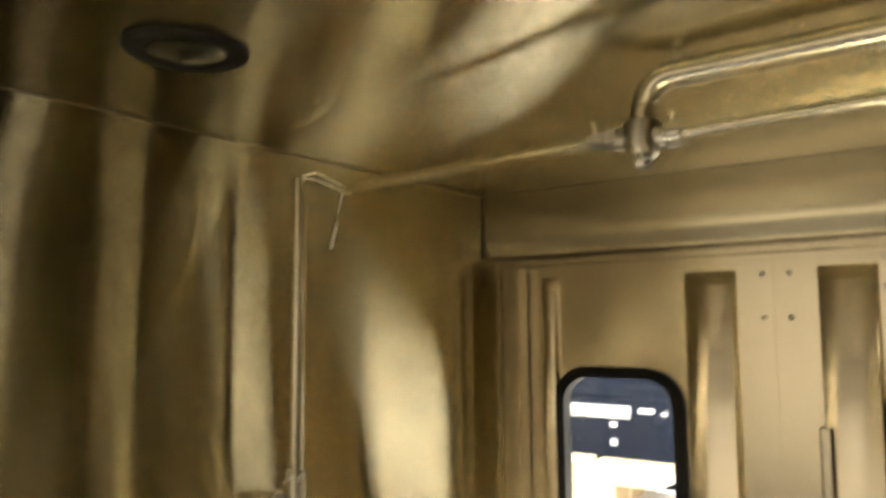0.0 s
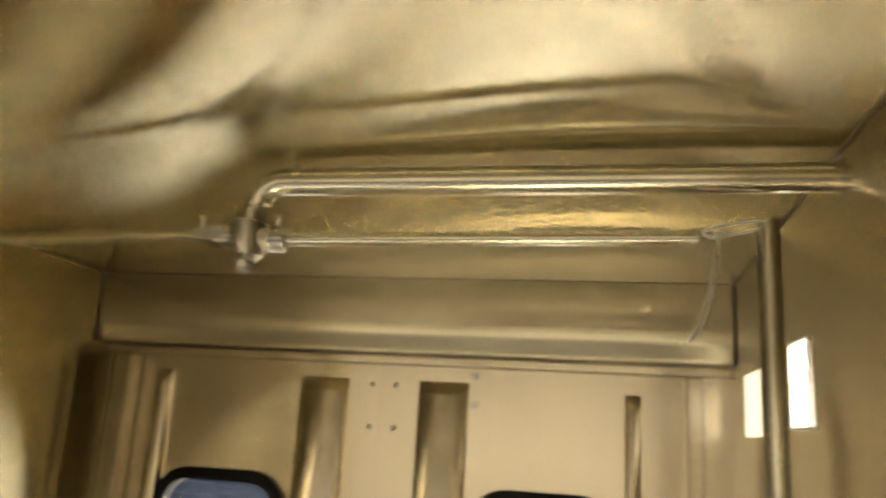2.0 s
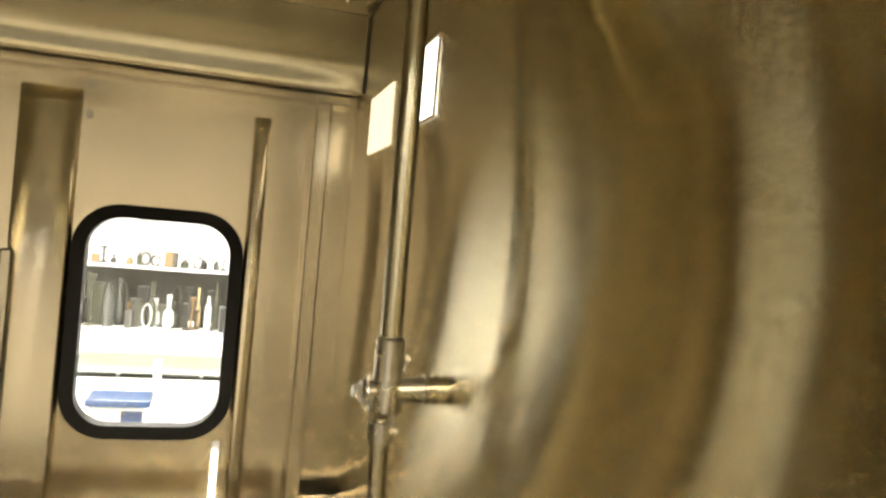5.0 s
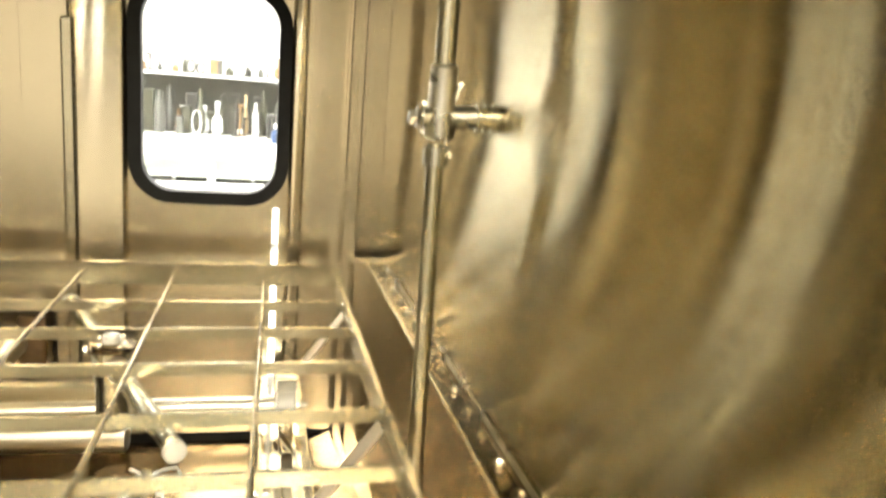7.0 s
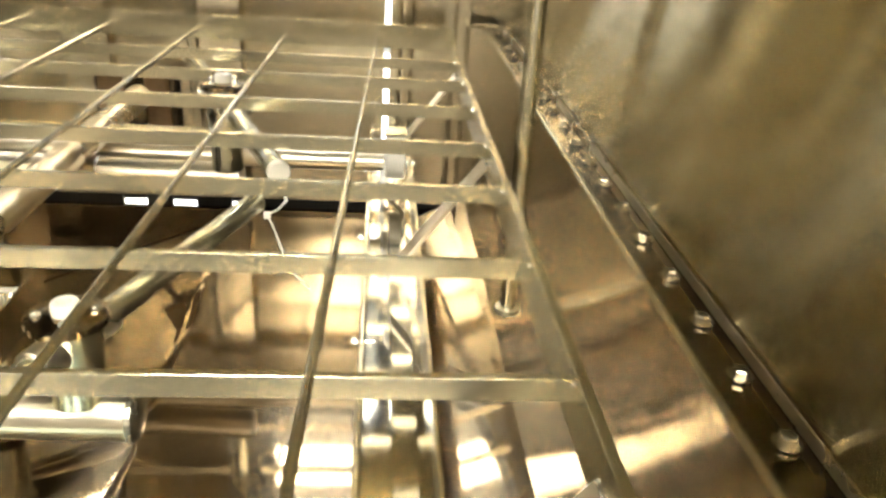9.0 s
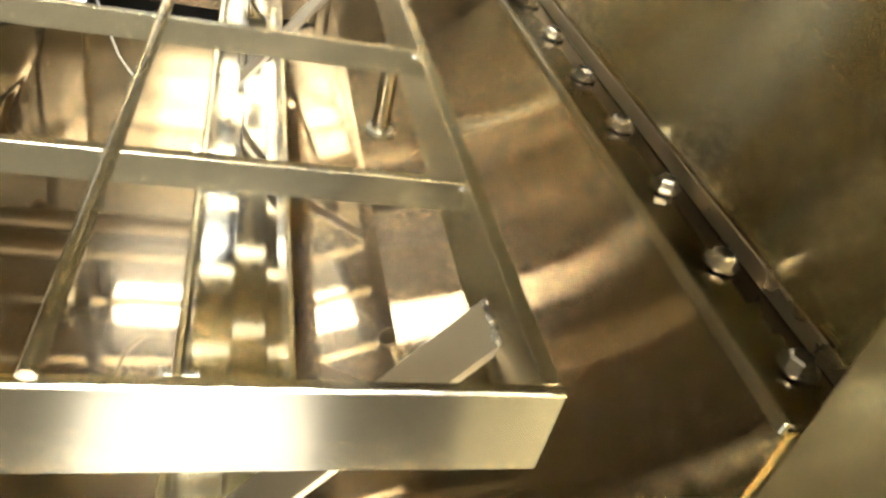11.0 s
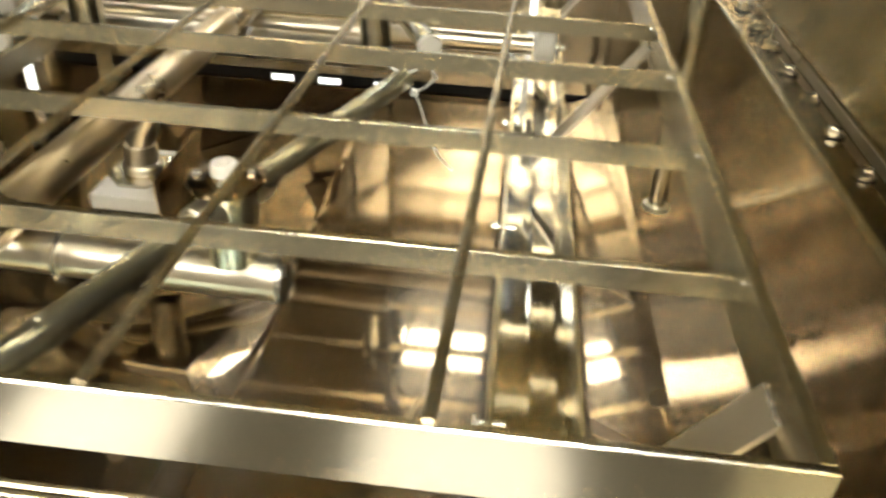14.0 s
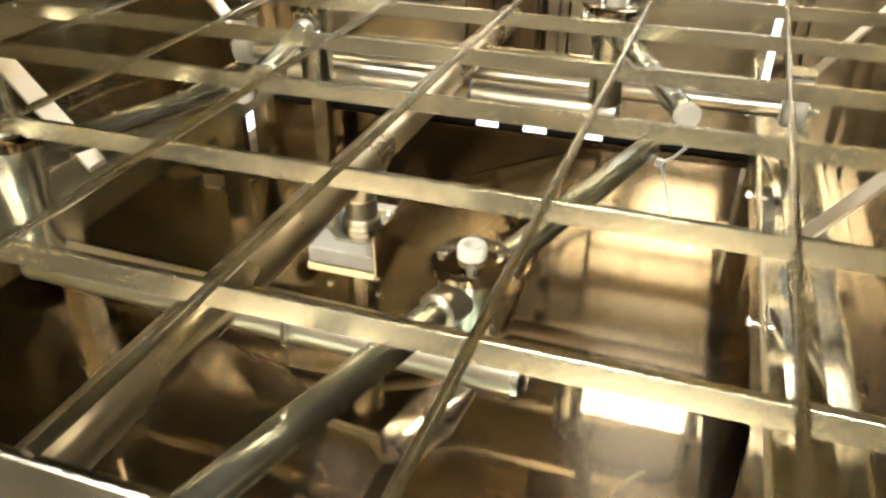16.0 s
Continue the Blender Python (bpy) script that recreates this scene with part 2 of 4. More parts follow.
def rod(bm, p, q, r, seg=20, r2=None):
    p, q = Vector(p), Vector(q)
    d = q - p
    m = Matrix.Translation((p + q) / 2) @ d.to_track_quat("Z", "Y").to_matrix().to_4x4()
    bmesh.ops.create_cone(bm, cap_ends=True, segments=seg, radius1=r, radius2=r if r2 is None else r2, depth=d.length, matrix=m)
    return bm


def sweep(bm, pts, r, seg=16, flat=1.0):
    """A tube along points; flat squeezes its section into a strap."""
    pts = [Vector(p) for p in pts]
    rings, up = [], Vector((0.13, 0.2, 1)).normalized()
    for i, p in enumerate(pts):
        d = (pts[min(i + 1, len(pts) - 1)] - pts[max(i - 1, 0)]).normalized()
        a = d.cross(up)
        a = a.normalized() if a.length > 1e-4 else Vector((1, 0, 0))
        b = d.cross(a)
        rings.append([bm.verts.new(p + r * (math.cos(2 * math.pi * k / seg) * a + flat * math.sin(2 * math.pi * k / seg) * b)) for k in range(seg)])
    for u, v in zip(rings, rings[1:]):
        for k in range(seg):
            bm.faces.new((u[k], u[(k + 1) % seg], v[(k + 1) % seg], v[k]))
    bm.faces.new(rings[0])
    bm.faces.new(rings[-1][::-1])
    return bm


def lathe(bm, profile, m=Matrix(), seg=28):
    """Turns (radius, height) pairs round z, then poses the result by m."""
    rings = [[bm.verts.new(m @ Vector((r * math.cos(2 * math.pi * k / seg), r * math.sin(2 * math.pi * k / seg), h))) for k in range(seg)] for r, h in profile]
    for u, v in zip(rings, rings[1:]):
        for k in range(seg):
            bm.faces.new((u[k], u[(k + 1) % seg], v[(k + 1) % seg], v[k]))
    bm.faces.new(rings[0])
    bm.faces.new(rings[-1])
    return bm


def hexnut(bm, p, axis, flats, depth):
    """A hexagonal head with chamfered rim."""
    m = Matrix.Translation(p) @ Vector(axis).to_track_quat("Z", "Y").to_matrix().to_4x4()
    r = flats / 2 / math.cos(math.pi / 6)
    return lathe(bm, [(r, 0), (r, depth * 0.75), (r * 0.82, depth)], m, 6)


def rounded(w, h, r, n=8):
    """Points of a rounded rectangle about the origin, anticlockwise."""
    out = []
    for cx, cz, a0 in ((w / 2 - r, h / 2 - r, 0), (-w / 2 + r, h / 2 - r, 90), (-w / 2 + r, -h / 2 + r, 180), (w / 2 - r, -h / 2 + r, 270)):
        for k in range(n + 1):
            a = radians(a0 + 90 * k / n)
            out.append((cx + r * math.cos(a), cz + r * math.sin(a)))
    return out


def loop_frame(bm, outer, inner, y0, y1, cx, cz):
    """A frame between two loops of as many points, from y0 to y1."""
    L = [[bm.verts.new((cx + x, y, cz + z)) for x, z in loop] for loop, y in ((outer, y0), (inner, y0), (inner, y1), (outer, y1))]
    n = len(outer)
    for a, b in ((0, 1), (1, 2), (2, 3), (3, 0)):
        for k in range(n):
            bm.faces.new((L[a][k], L[a][(k + 1) % n], L[b][(k + 1) % n], L[b][k]))
    return bm


def to_rect(loop, x0, x1, z0, z1):
    """Each point of a loop, pushed outward from the origin onto a rectangle; the nearest ones become its corners."""
    out = []
    for x, z in loop:
        s = min((x1 if x > 0 else x0) / x if abs(x) > 1e-9 else 1e9, (z1 if z > 0 else z0) / z if abs(z) > 1e-9 else 1e9)
        out.append([x * s, z * s])
    for c in ((x1, z1), (x0, z1), (x0, z0), (x1, z0)):
        k = min(range(len(out)), key=lambda i: (out[i][0] - c[0]) ** 2 + (out[i][1] - c[1]) ** 2)
        out[k] = list(c)
    return out


# ---- the chamber ----
XR, XL = 0.318, -1.345                 # side walls
YF, YN, YD = 1.95, 0.309, 2.05         # far edge of the chamber, near edge, door
ZC, ZL, ZF = 1.212, 1.024, -0.505      # ceiling, lintel, floor of the basin



def swell(u, v, u0, u1, v0, v1, dome, ripple, seed, fu=4.2, fv=0.7, bow=0.8):
    """How far a dished sheet lies behind its plane."""
    edge = math.sin(math.pi * (u - u0) / (u1 - u0)) * math.sin(math.pi * (v - v0) / (v1 - v0))
    w = u - bow * (v - 0.45) ** 2
    r = noise.noise(Vector((w * fu, v * fv, seed))) + 0.22 * noise.noise(Vector((w * fu * 2.2, v * fv * 1.3, seed + 3)))
    fade = min(1.0, 8 * (u - u0) / (u1 - u0), 8 * (u1 - u) / (u1 - u0)) * min(1.0, 3 * (v - v0) / (v1 - v0), 6 * (v1 - v) / (v1 - v0))
    if fu < 2:
        fade *= 0.25 + 0.75 * min(1.0, abs(v - 1.083) / 0.25)
    return dome * edge + ripple * r * fade


def sheet(axis, base, out, u0, u1, v0, v1, dome, ripple, seed, fu=4.2, fv=0.7, bow=0.8, hole=None):
    """A pressed sheet in the plane axis = base, dished by dome metres towards out, with small ripples and a back 2 cm behind."""
    bm = B()
    nu, nv = 64, 48
    us, vs = np.linspace(u0, u1, nu), np.linspace(v0, v1, nv)
    if hole:
        for h in hole[:2]:
            us[np.abs(us - h).argmin()] = h
        for h in hole[2:]:
            vs[np.abs(vs - h).argmin()] = h

    def place(u, v, d):
        return (base + d, u, v) if axis == "x" else (u, v, base + d)

    rows = []
    for v in vs:
        row = []
        for u in us:
            row.append(bm.verts.new(place(u, v, out * swell(u, v, u0, u1, v0, v1, dome, ripple, seed, fu, fv, bow))))
        rows.append(row)
    for j in range(nv - 1):
        for i in range(nu - 1):
            if hole and hole[0] < (us[i] + us[i + 1]) / 2 < hole[1] and hole[2] < (vs[j] + vs[j + 1]) / 2 < hole[3]:
                continue
            bm.faces.new((rows[j][i], rows[j][i + 1], rows[j + 1][i + 1], rows[j + 1][i]))
    return bm


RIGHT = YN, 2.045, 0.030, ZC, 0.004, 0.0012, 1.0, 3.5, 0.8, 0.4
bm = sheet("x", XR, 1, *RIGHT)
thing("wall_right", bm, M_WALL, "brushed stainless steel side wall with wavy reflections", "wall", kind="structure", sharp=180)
# unseen skin behind the wall sheet, added to stop light leaks
bm = box(B(), XR + 0.04, XR + 0.06, YN, 2.0495, -0.5, ZC + 0.03)
thing("wall_right_outer", bm, M_DOOR, "unseen outer skin of the side wall, keeps outside light out", "wall", kind="structure")
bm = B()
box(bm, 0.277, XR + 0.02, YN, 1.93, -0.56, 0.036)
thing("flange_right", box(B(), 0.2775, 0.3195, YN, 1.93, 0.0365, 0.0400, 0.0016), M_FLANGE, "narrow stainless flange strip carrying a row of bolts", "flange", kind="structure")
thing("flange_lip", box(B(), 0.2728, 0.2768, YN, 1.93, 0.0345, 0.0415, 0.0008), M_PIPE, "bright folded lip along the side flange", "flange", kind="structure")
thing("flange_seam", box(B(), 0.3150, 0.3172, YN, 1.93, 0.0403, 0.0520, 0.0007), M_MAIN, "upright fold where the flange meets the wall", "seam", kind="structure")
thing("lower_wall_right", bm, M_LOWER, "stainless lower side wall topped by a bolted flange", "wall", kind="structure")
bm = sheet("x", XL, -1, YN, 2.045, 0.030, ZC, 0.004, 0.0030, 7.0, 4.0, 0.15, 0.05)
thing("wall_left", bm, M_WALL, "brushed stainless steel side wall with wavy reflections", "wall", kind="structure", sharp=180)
thing("lower_wall_left", box(B(), XL - 0.02, -1.310, YN, 1.93, -0.62, 0.036, 0.003), M_SHADE, "stainless lower side wall with shade put into its colour, topped by a flange", "wall", kind="structure")
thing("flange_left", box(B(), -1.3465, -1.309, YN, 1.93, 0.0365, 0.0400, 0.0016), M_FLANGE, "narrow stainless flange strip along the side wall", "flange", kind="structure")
# unseen skin on the left, against light leaks as well
bm = box(B(), XL - 0.06, XL - 0.04, YN, 2.0495, -0.5, ZC + 0.03)
thing("wall_left_outer", bm, M_DOOR, "unseen outer skin of the side wall, keeps outside light out", "wall", kind="structure")
bm = B()
box(bm, 0.279, 0.375, 0.10, 0.3085, -0.56, ZC - 0.004, 0.004)
thing("jamb_right", bm, M_JAMB, "folded stainless jamb of the loading opening", "jamb", kind="structure")
bm = B()
box(bm, -1.405, -1.315, 0.10, 0.324, -0.56, ZC - 0.004, 0.002)
thing("jamb_left", bm, M_JAMB, "folded stainless jamb of the loading opening", "jamb", kind="structure")
bm = B()
box(bm, -1.314, 0.282, 0.10, 0.31, -0.60, -0.470, 0.004)
thing("sill_near", bm, M_DOOR, "stainless sill of the loading opening", "sill", kind="structure")

# ceiling with the dark exhaust opening
HX0, HX1, HY0, HY1 = -0.660, -0.375, 0.36, 0.600
CEIL = XL, XR, 0.10, 2.0, -0.002, 0.0040, 4.0, 1.1, 3.2, 0.3
bm = sheet("z", ZC, 1, *CEIL, (HX0, HX1, HY0, HY1))
thing("ceiling", bm, M_CEIL, "wavy brushed stainless ceiling panel", "ceiling", kind="structure", sharp=180)
# unseen roof, added so that no light enters above the ceiling sheet
bm = box(B(), XL - 0.05, HX0 - 0.012, 0.10, 2.05, ZC + 0.03, ZC + 0.05)
box(bm, HX1 + 0.012, XR + 0.05, 0.10, 2.05, ZC + 0.03, ZC + 0.05)
box(bm, HX0 - 0.012, HX1 + 0.012, HY1 + 0.012, 2.05, ZC + 0.03, ZC + 0.05)
box(bm, HX0 - 0.012, HX1 + 0.012, 0.10, HY0 - 0.012, ZC + 0.03, ZC + 0.05)
thing("roof", bm, M_DOOR, "unseen roof over the ceiling panel, keeps outside light out", "roof", kind="structure")
# duct sheets coloured near black to keep the opening dark inside
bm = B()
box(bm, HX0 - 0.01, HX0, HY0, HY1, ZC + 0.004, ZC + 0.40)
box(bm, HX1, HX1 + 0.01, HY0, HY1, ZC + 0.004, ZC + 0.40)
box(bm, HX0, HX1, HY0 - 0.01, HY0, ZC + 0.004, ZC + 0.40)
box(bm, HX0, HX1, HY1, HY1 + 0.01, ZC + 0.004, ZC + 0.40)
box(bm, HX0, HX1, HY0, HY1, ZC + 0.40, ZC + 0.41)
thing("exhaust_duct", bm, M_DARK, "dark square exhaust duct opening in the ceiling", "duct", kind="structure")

for nm, b_ in (("seam_right", (XR - 0.0015, XR + 0.003, YN, YF, ZC - 0.0015, ZC + 0.002)), ("seam_left", (XL - 0.003, XL + 0.0015, YN, YF, ZC - 0.0015, ZC + 0.002)),
               ("seam_lintel", (XL + 0.004, XR - 0.004, YF - 0.0010, YF + 0.001, ZC - 0.0008, ZC + 0.002)), ("seam_corner_right", (XR - 0.0035, XR + 0.003, YF - 0.006, YF + 0.002, ZL, ZC - 0.004)), ("seam_corner_left", (XL - 0.003, XL + 0.0035, YF - 0.006, YF + 0.002, ZL, ZC - 0.004))):
    thing(nm, box(B(), *b_), M_SEAM, "dark welded corner seam", "seam", kind="structure")

# far lintel and the door frame
bm = B()
zs = [ZL + (ZC - ZL) * k / 24 for k in range(25)]
ring = [(YF + 0.011 * math.exp(-((z - ZL) / 0.036) ** 2) - 0.003 * math.sin(math.pi * (z - ZL) / (ZC - ZL)), z) for z in zs] + [(1.972, ZC), (1.972, ZL)]
ends = [[bm.verts.new((x, y, z)) for y, z in ring] for x in (XL, XR)]
for k in range(len(ring)):
    bm.faces.new((ends[0][k], ends[0][(k + 1) % len(ring)], ends[1][(k + 1) % len(ring)], ends[1][k]))
for e in ends:
    bm.faces.new(e)
box(bm, XL, XR, 1.972, 2.045, ZL, ZL + 0.012)
thing("lintel_far", bm, M_LINTEL, "folded stainless lintel over the far door", "lintel", kind="structure")
thing("lintel_lip", box(B(), XL + 0.001, XR - 0.001, YF + 0.004, YF + 0.0105, ZL - 0.002, ZL + 0.0015, 0.0005), M_PIPE, "thin bright lower edge of the lintel", "lintel", kind="structure")
bm = B()
box(bm, XL, XR, 2.012, 2.046, 0.998, ZL - 0.003, 0.002)
thing("door_frame_top", bm, M_DOOR, "folded steel top rail of the door frame", "door frame", kind="structure")
for nm, x0, x1 in (("door_frame_right", 0.213, 0.250), ("door_frame_left", -1.285, -1.25)):
    bm = B()
    box(bm, x0, x1, 1.985, 2.046, -0.56, 0.996, 0.003)
    thing(nm, bm, M_DOOR, "folded stainless door frame post", "door frame", kind="structure")
bm = B()
box(bm, 0.238, XR, 1.932, 1.982, -0.56, 0.040, 0.003)
thing("corner_post", bm, M_DOOR, "folded stainless corner post end of the side flange", "post", kind="structure")


# ---- doors with ribs, rivets and round-cornered windows ----
def rib(x0, x1, z1, depth, slope=0.034):
    """A pressed hat-section rib whose top end slopes back to the sheet."""
    bm = B()
    y = YD - depth
    e = 0.006
    v = [bm.verts.new(p) for p in ((x0, YD, -0.462), (x0 + e, y, -0.462), (x1 - e, y, -0.462), (x1, YD, -0.462), (x0, YD, z1), (x0 + e, y, z1 - slope), (x1 - e, y, z1 - slope), (x1, YD, z1))]
    for f in ((0, 1, 5, 4), (1, 2, 6, 5), (2, 3, 7, 6), (4, 5, 6, 7), (0, 3, 2, 1)):
        bm.faces.new([v[i] for i in f])
    bmesh.ops.bevel(bm, geom=[e for e in bm.edges if len(e.link_faces) == 2], offset=0.003, segments=1, affect="EDGES", profile=0.5)
    return bm


WIN = 0.385, 0.55, 0.105
for n, (x0, x1, wx) in enumerate(((XL - 0.05, -0.5466, -0.972), (-0.546, XR + 0.05, -0.120)), 1):
    wz = 0.431
    door = empty(f"door_{n}", "stainless door leaf with pressed ribs and a window", "door", (0, 0, 0), kind="structure")
    hole = rounded(WIN[0] - 0.03, WIN[1] - 0.03, WIN[2] - 0.015)
    foot = 0.150 if n == 2 else -0.477
    bm = loop_frame(B(), to_rect(hole, x0 - wx, x1 - wx, foot - wz, 1.070 - wz), hole, YD, YD + 0.03, wx, wz)
    part("sheet", bm, M_DOOR, door)
    if n == 2:
        part("sheet", box(B(), x0, 0.037, YD, YD + 0.03, -0.477, 0.150), M_DOOR, door)
        part("sheet", box(B(), 0.053, x1, YD, YD + 0.03, -0.477, 0.150), M_DOOR, door)
    for a, b, top, dep in ((( -1.200, -1.148, 0.963, 0.022), (-0.768, -0.636, 0.960, 0.028)) if n == 1 else ((-0.445, -0.314, 0.962, 0.028), (0.073, 0.113, 0.95, 0.024))):
        part("rib", rib(a, b, top, dep), M_DOOR, door)
    rivets = ((-0.572, 0.947), (-0.571, 0.838)) if n == 1 else ((-0.507, 0.947), (-0.508, 0.838))
    for rx, rz in rivets:
        part("rivet", lathe(B(), [(0.0075, 0), (0.0075, 0.002), (0.004, 0.004)], Matrix.Translation((rx, YD, rz)) @ pose(0, 0, 0, 90), 12), M_CAST, door)
    if n == 2:
        for bz in (0.979, 0.907):
            bm = lathe(B(), [(0.011, 0), (0.011, 0.002)], Matrix.Translation((-0.299, YD, bz)) @ pose(0, 0, 0, 90), 16)
            hexnut(bm, (-0.299, YD - 0.002, bz), (0, -1, 0), 0.013, 0.006)
            part("bolt", bm, M_BOLT, door)
        # added bead; its bright steel stands for a reflected edge on the rib
        bm = box(B(), -0.452, -0.424, YD - 0.040, YD - 0.0285, -0.46, 0.585, 0.005)
        part("edge_bead", bm, M_PIPE, door, "narrow bright bead standing for a reflected edge")
    win = empty(f"window_{n}", "round-cornered glass window in a black rubber gasket", "window", (0, 0, 0), kind="structure")
    bm = loop_frame(B(), rounded(*WIN), rounded(WIN[0] - 0.062, WIN[1] - 0.062, WIN[2] - 0.03), YD - 0.014, YD + 0.034, wx, wz)
    bmesh.ops.bevel(bm, geom=[e for e in bm.edges if e.calc_face_angle(0) > 1.0], offset=0.005, segments=3, affect="EDGES", profile=0.5)
    part("gasket", bm, M_RUBBER, win)
    g = rounded(WIN[0] - 0.05, WIN[1] - 0.05, WIN[2] - 0.025)
    bm = B()
    fv = [bm.verts.new((wx + x, YD + 0.010, wz + z)) for x, z in g]
    bv = [bm.verts.new((wx + x, YD + 0.016, wz + z)) for x, z in g]
    bm.faces.new(fv)
    bm.faces.new(bv[::-1])
    for k in range(len(g)):
        bm.faces.new((fv[k], fv[(k + 1) % len(g)], bv[(k + 1) % len(g)], bv[k]))
    pane = part("pane", bm, M_GLASS, win)
    pane.visible_shadow = False

# proud plate low in the door, coloured dark as a shaded recess, with boards
svc = empty("recess_plate", "dark brown plate drawn as a recess low in the door, with rusty boards", "port", (-0.585, YD - 0.030, -0.21))
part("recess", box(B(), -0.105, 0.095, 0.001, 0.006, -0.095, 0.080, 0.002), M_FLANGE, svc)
for hx, hw, z0, z1 in ((-0.064, 0.032, -0.088, 0.070), (0.050, 0.030, -0.080, 0.075)):
    part("board", box(B(), hx - hw, hx + hw, -0.010, 0.0005, z0, z1, 0.006), M_RUST, svc, "rusty brown board")
# black strips stand in for the dark gap under the door; slits stay open
seal = empty("door_gap_strip", "black strip drawn for the dark gap along the foot of the door", "seal", (0, YD + 0.012, -0.488), kind="structure")
for x0, x1 in ((XL + 0.004, -0.664), (-0.602, -0.532), (-0.468, -0.372), (-0.318, 0.28)):
    part("strip", box(B(), x0, x1, -0.006, 0.006, -0.030, 0.012, 0.003), M_RUBBER, seal)
for x0, x1 in ((-0.6635, -0.6025), (-0.5315, -0.4685), (-0.3715, -0.3185)):
    part("strip", box(B(), x0, x1, -0.004, 0.006, -0.006, 0.012, 0.002), M_RUBBER, seal)

# ---- basin floor ----
bm = B()
nx, ny = 120, 140
xs = np.concatenate([np.linspace(XL, 0.100, nx - 6), np.linspace(0.108, 0.280, 6)])
ys = np.linspace(0.30, 2.05, ny)
grid = []
for j, y in enumerate(ys):
    row = []
    for i, x in enumerate(xs):
        d = (0.35 * (x + 0.40) + 0.937 * (y - 0.86))
        steep = 0.33 * min(1.0, max(0.0, (-0.36 - x) / 0.45))
        dish = -steep * 0.018 * (math.log1p(math.exp(d / 0.018)) - math.log1p(math.exp((d - 0.27) / 0.018)))
        rip = 0.0016 * noise.noise(Vector((x * 1.3, y * 2.6, 0.3)))
        row.append(bm.verts.new((x, y, ZF + dish + rip * (x < 0.1) + 0.22 * max(0.0, x - 0.105))))
    grid.append(row)
for j in range(ny - 1):
    for i in range(nx - 1):
        bm.faces.new((grid[j][i], grid[j][i + 1], grid[j + 1][i + 1], grid[j + 1][i]))
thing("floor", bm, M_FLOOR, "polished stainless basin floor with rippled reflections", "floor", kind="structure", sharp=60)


# added barrier that stops outside light at the gap below the door
thing("threshold", box(B(), XL + 0.004, 0.282, 2.010, 2.030, -0.70, -0.497, 0.002), M_FLOOR, "added dark steel plate closing the gap under the door", "threshold", kind="structure")
bm = box(B(), XL + 0.004, 0.112, 0.640, 0.652, ZF - 0.01, ZF + 0.010, 0.003)
box(bm, XL + 0.004, 0.112, 0.628, 0.6375, ZF - 0.01, ZF + 0.006, 0.002)
thing("floor_lip", bm, M_BAR, "bright folded double lip across the basin floor", "lip", kind="structure")
bm = box(B(), XL + 0.004, 0.112, 0.590, 0.627, ZF - 0.01, ZF + 0.004, 0.002)
thing("floor_ledge", bm, M_DOOR, "tan stainless ledge in front of the basin lip", "ledge", kind="structure")
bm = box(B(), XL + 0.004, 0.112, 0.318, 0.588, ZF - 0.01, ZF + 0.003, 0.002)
thing("floor_near", bm, M_TEAL, "dark teal steel floor strip by the loading sill", "floor", kind="structure")


# drain notch in the lowest corner of the basin: a bright flat plate between two dark ones
def plate(pts, z, thick):
    bm = B()
    face = bm.faces.new([bm.verts.new((x, y, z)) for x, y in pts])
    up = bmesh.ops.extrude_face_region(bm, geom=[face])["geom"]
    bmesh.ops.translate(bm, verts=[v for v in up if isinstance(v, bmesh.types.BMVert)], vec=(0, 0, thick))
    bmesh.ops.recalc_face_normals(bm, faces=bm.faces)
    return bm


drain = empty("drain_notch", "flat steel drain notch with dark side plates in the basin floor", "drain", (-1.24, 1.66, ZF - 0.091), kind="structure")
part("plate", plate(((-0.075, 0.034), (0.052, 0.048), (0.014, -0.022), (-0.030, -0.026)), 0.0, 0.006), M_BRACE, drain)
part("opening", plate(((-0.082, 0.032), (-0.076, 0.033), (-0.031, -0.027), (-0.040, -0.026)), 0.0, 0.007), M_DARK, drain, "dark flat plate beside the bright one")
part("opening", plate(((0.053, 0.048), (0.074, 0.046), (0.056, -0.040), (0.015, -0.022)), 0.0, 0.007), M_DARK, drain, "dark flat plate beside the bright one")


# ---- bolts on the side flange ----
BOLT_Y = [0.343 + 0.0785 * k for k in range(20)]


def flange_bolt():
    bolt = empty("hex_bolt", "small hex bolt with washer on the steel side flange", "bolt", group="bolts along the side flange")
    part("washer", lathe(B(), [(0.0105, 0), (0.0105, 0.0014), (0.006, 0.0018)], seg=20), M_HEX, bolt)
    bm = hexnut(B(), (0, 0, 0.0015), (0, 0, 1), 0.0125, 0.0060)
    part("head", bm, M_HEX, bolt)
    return bolt


first = flange_bolt()
first.location = (0.3005, BOLT_Y[0], 0.0415)
for k, y in enumerate(BOLT_Y[1:]):
    copy_thing(first, pose(0.3005 + 0.001 * math.sin(3.1 * k), y + 0.003 * math.sin(5.3 * k), 0.0415, 0, 0, 37 * k))

# ---- ceiling lamp ----
lamp = empty("ceiling_lamp", "round unlit chamber lamp with a black gasket ring", "lamp", (-0.957, 0.641, ZC + swell(-0.957, 0.641, *CEIL) - 0.001))
part("ring", lathe(B(), [(0.052, 0.0), (0.052, -0.004), (0.058, -0.008), (0.078, -0.009), (0.085, -0.005), (0.085, 0.0)], seg=48), M_RUBBER, lamp)
part("lens", lathe(B(), [(0.0535, -0.001), (0.0535, -0.006), (0.035, -0.009), (0.012, -0.0105)], seg=40), M_LENS, lamp)

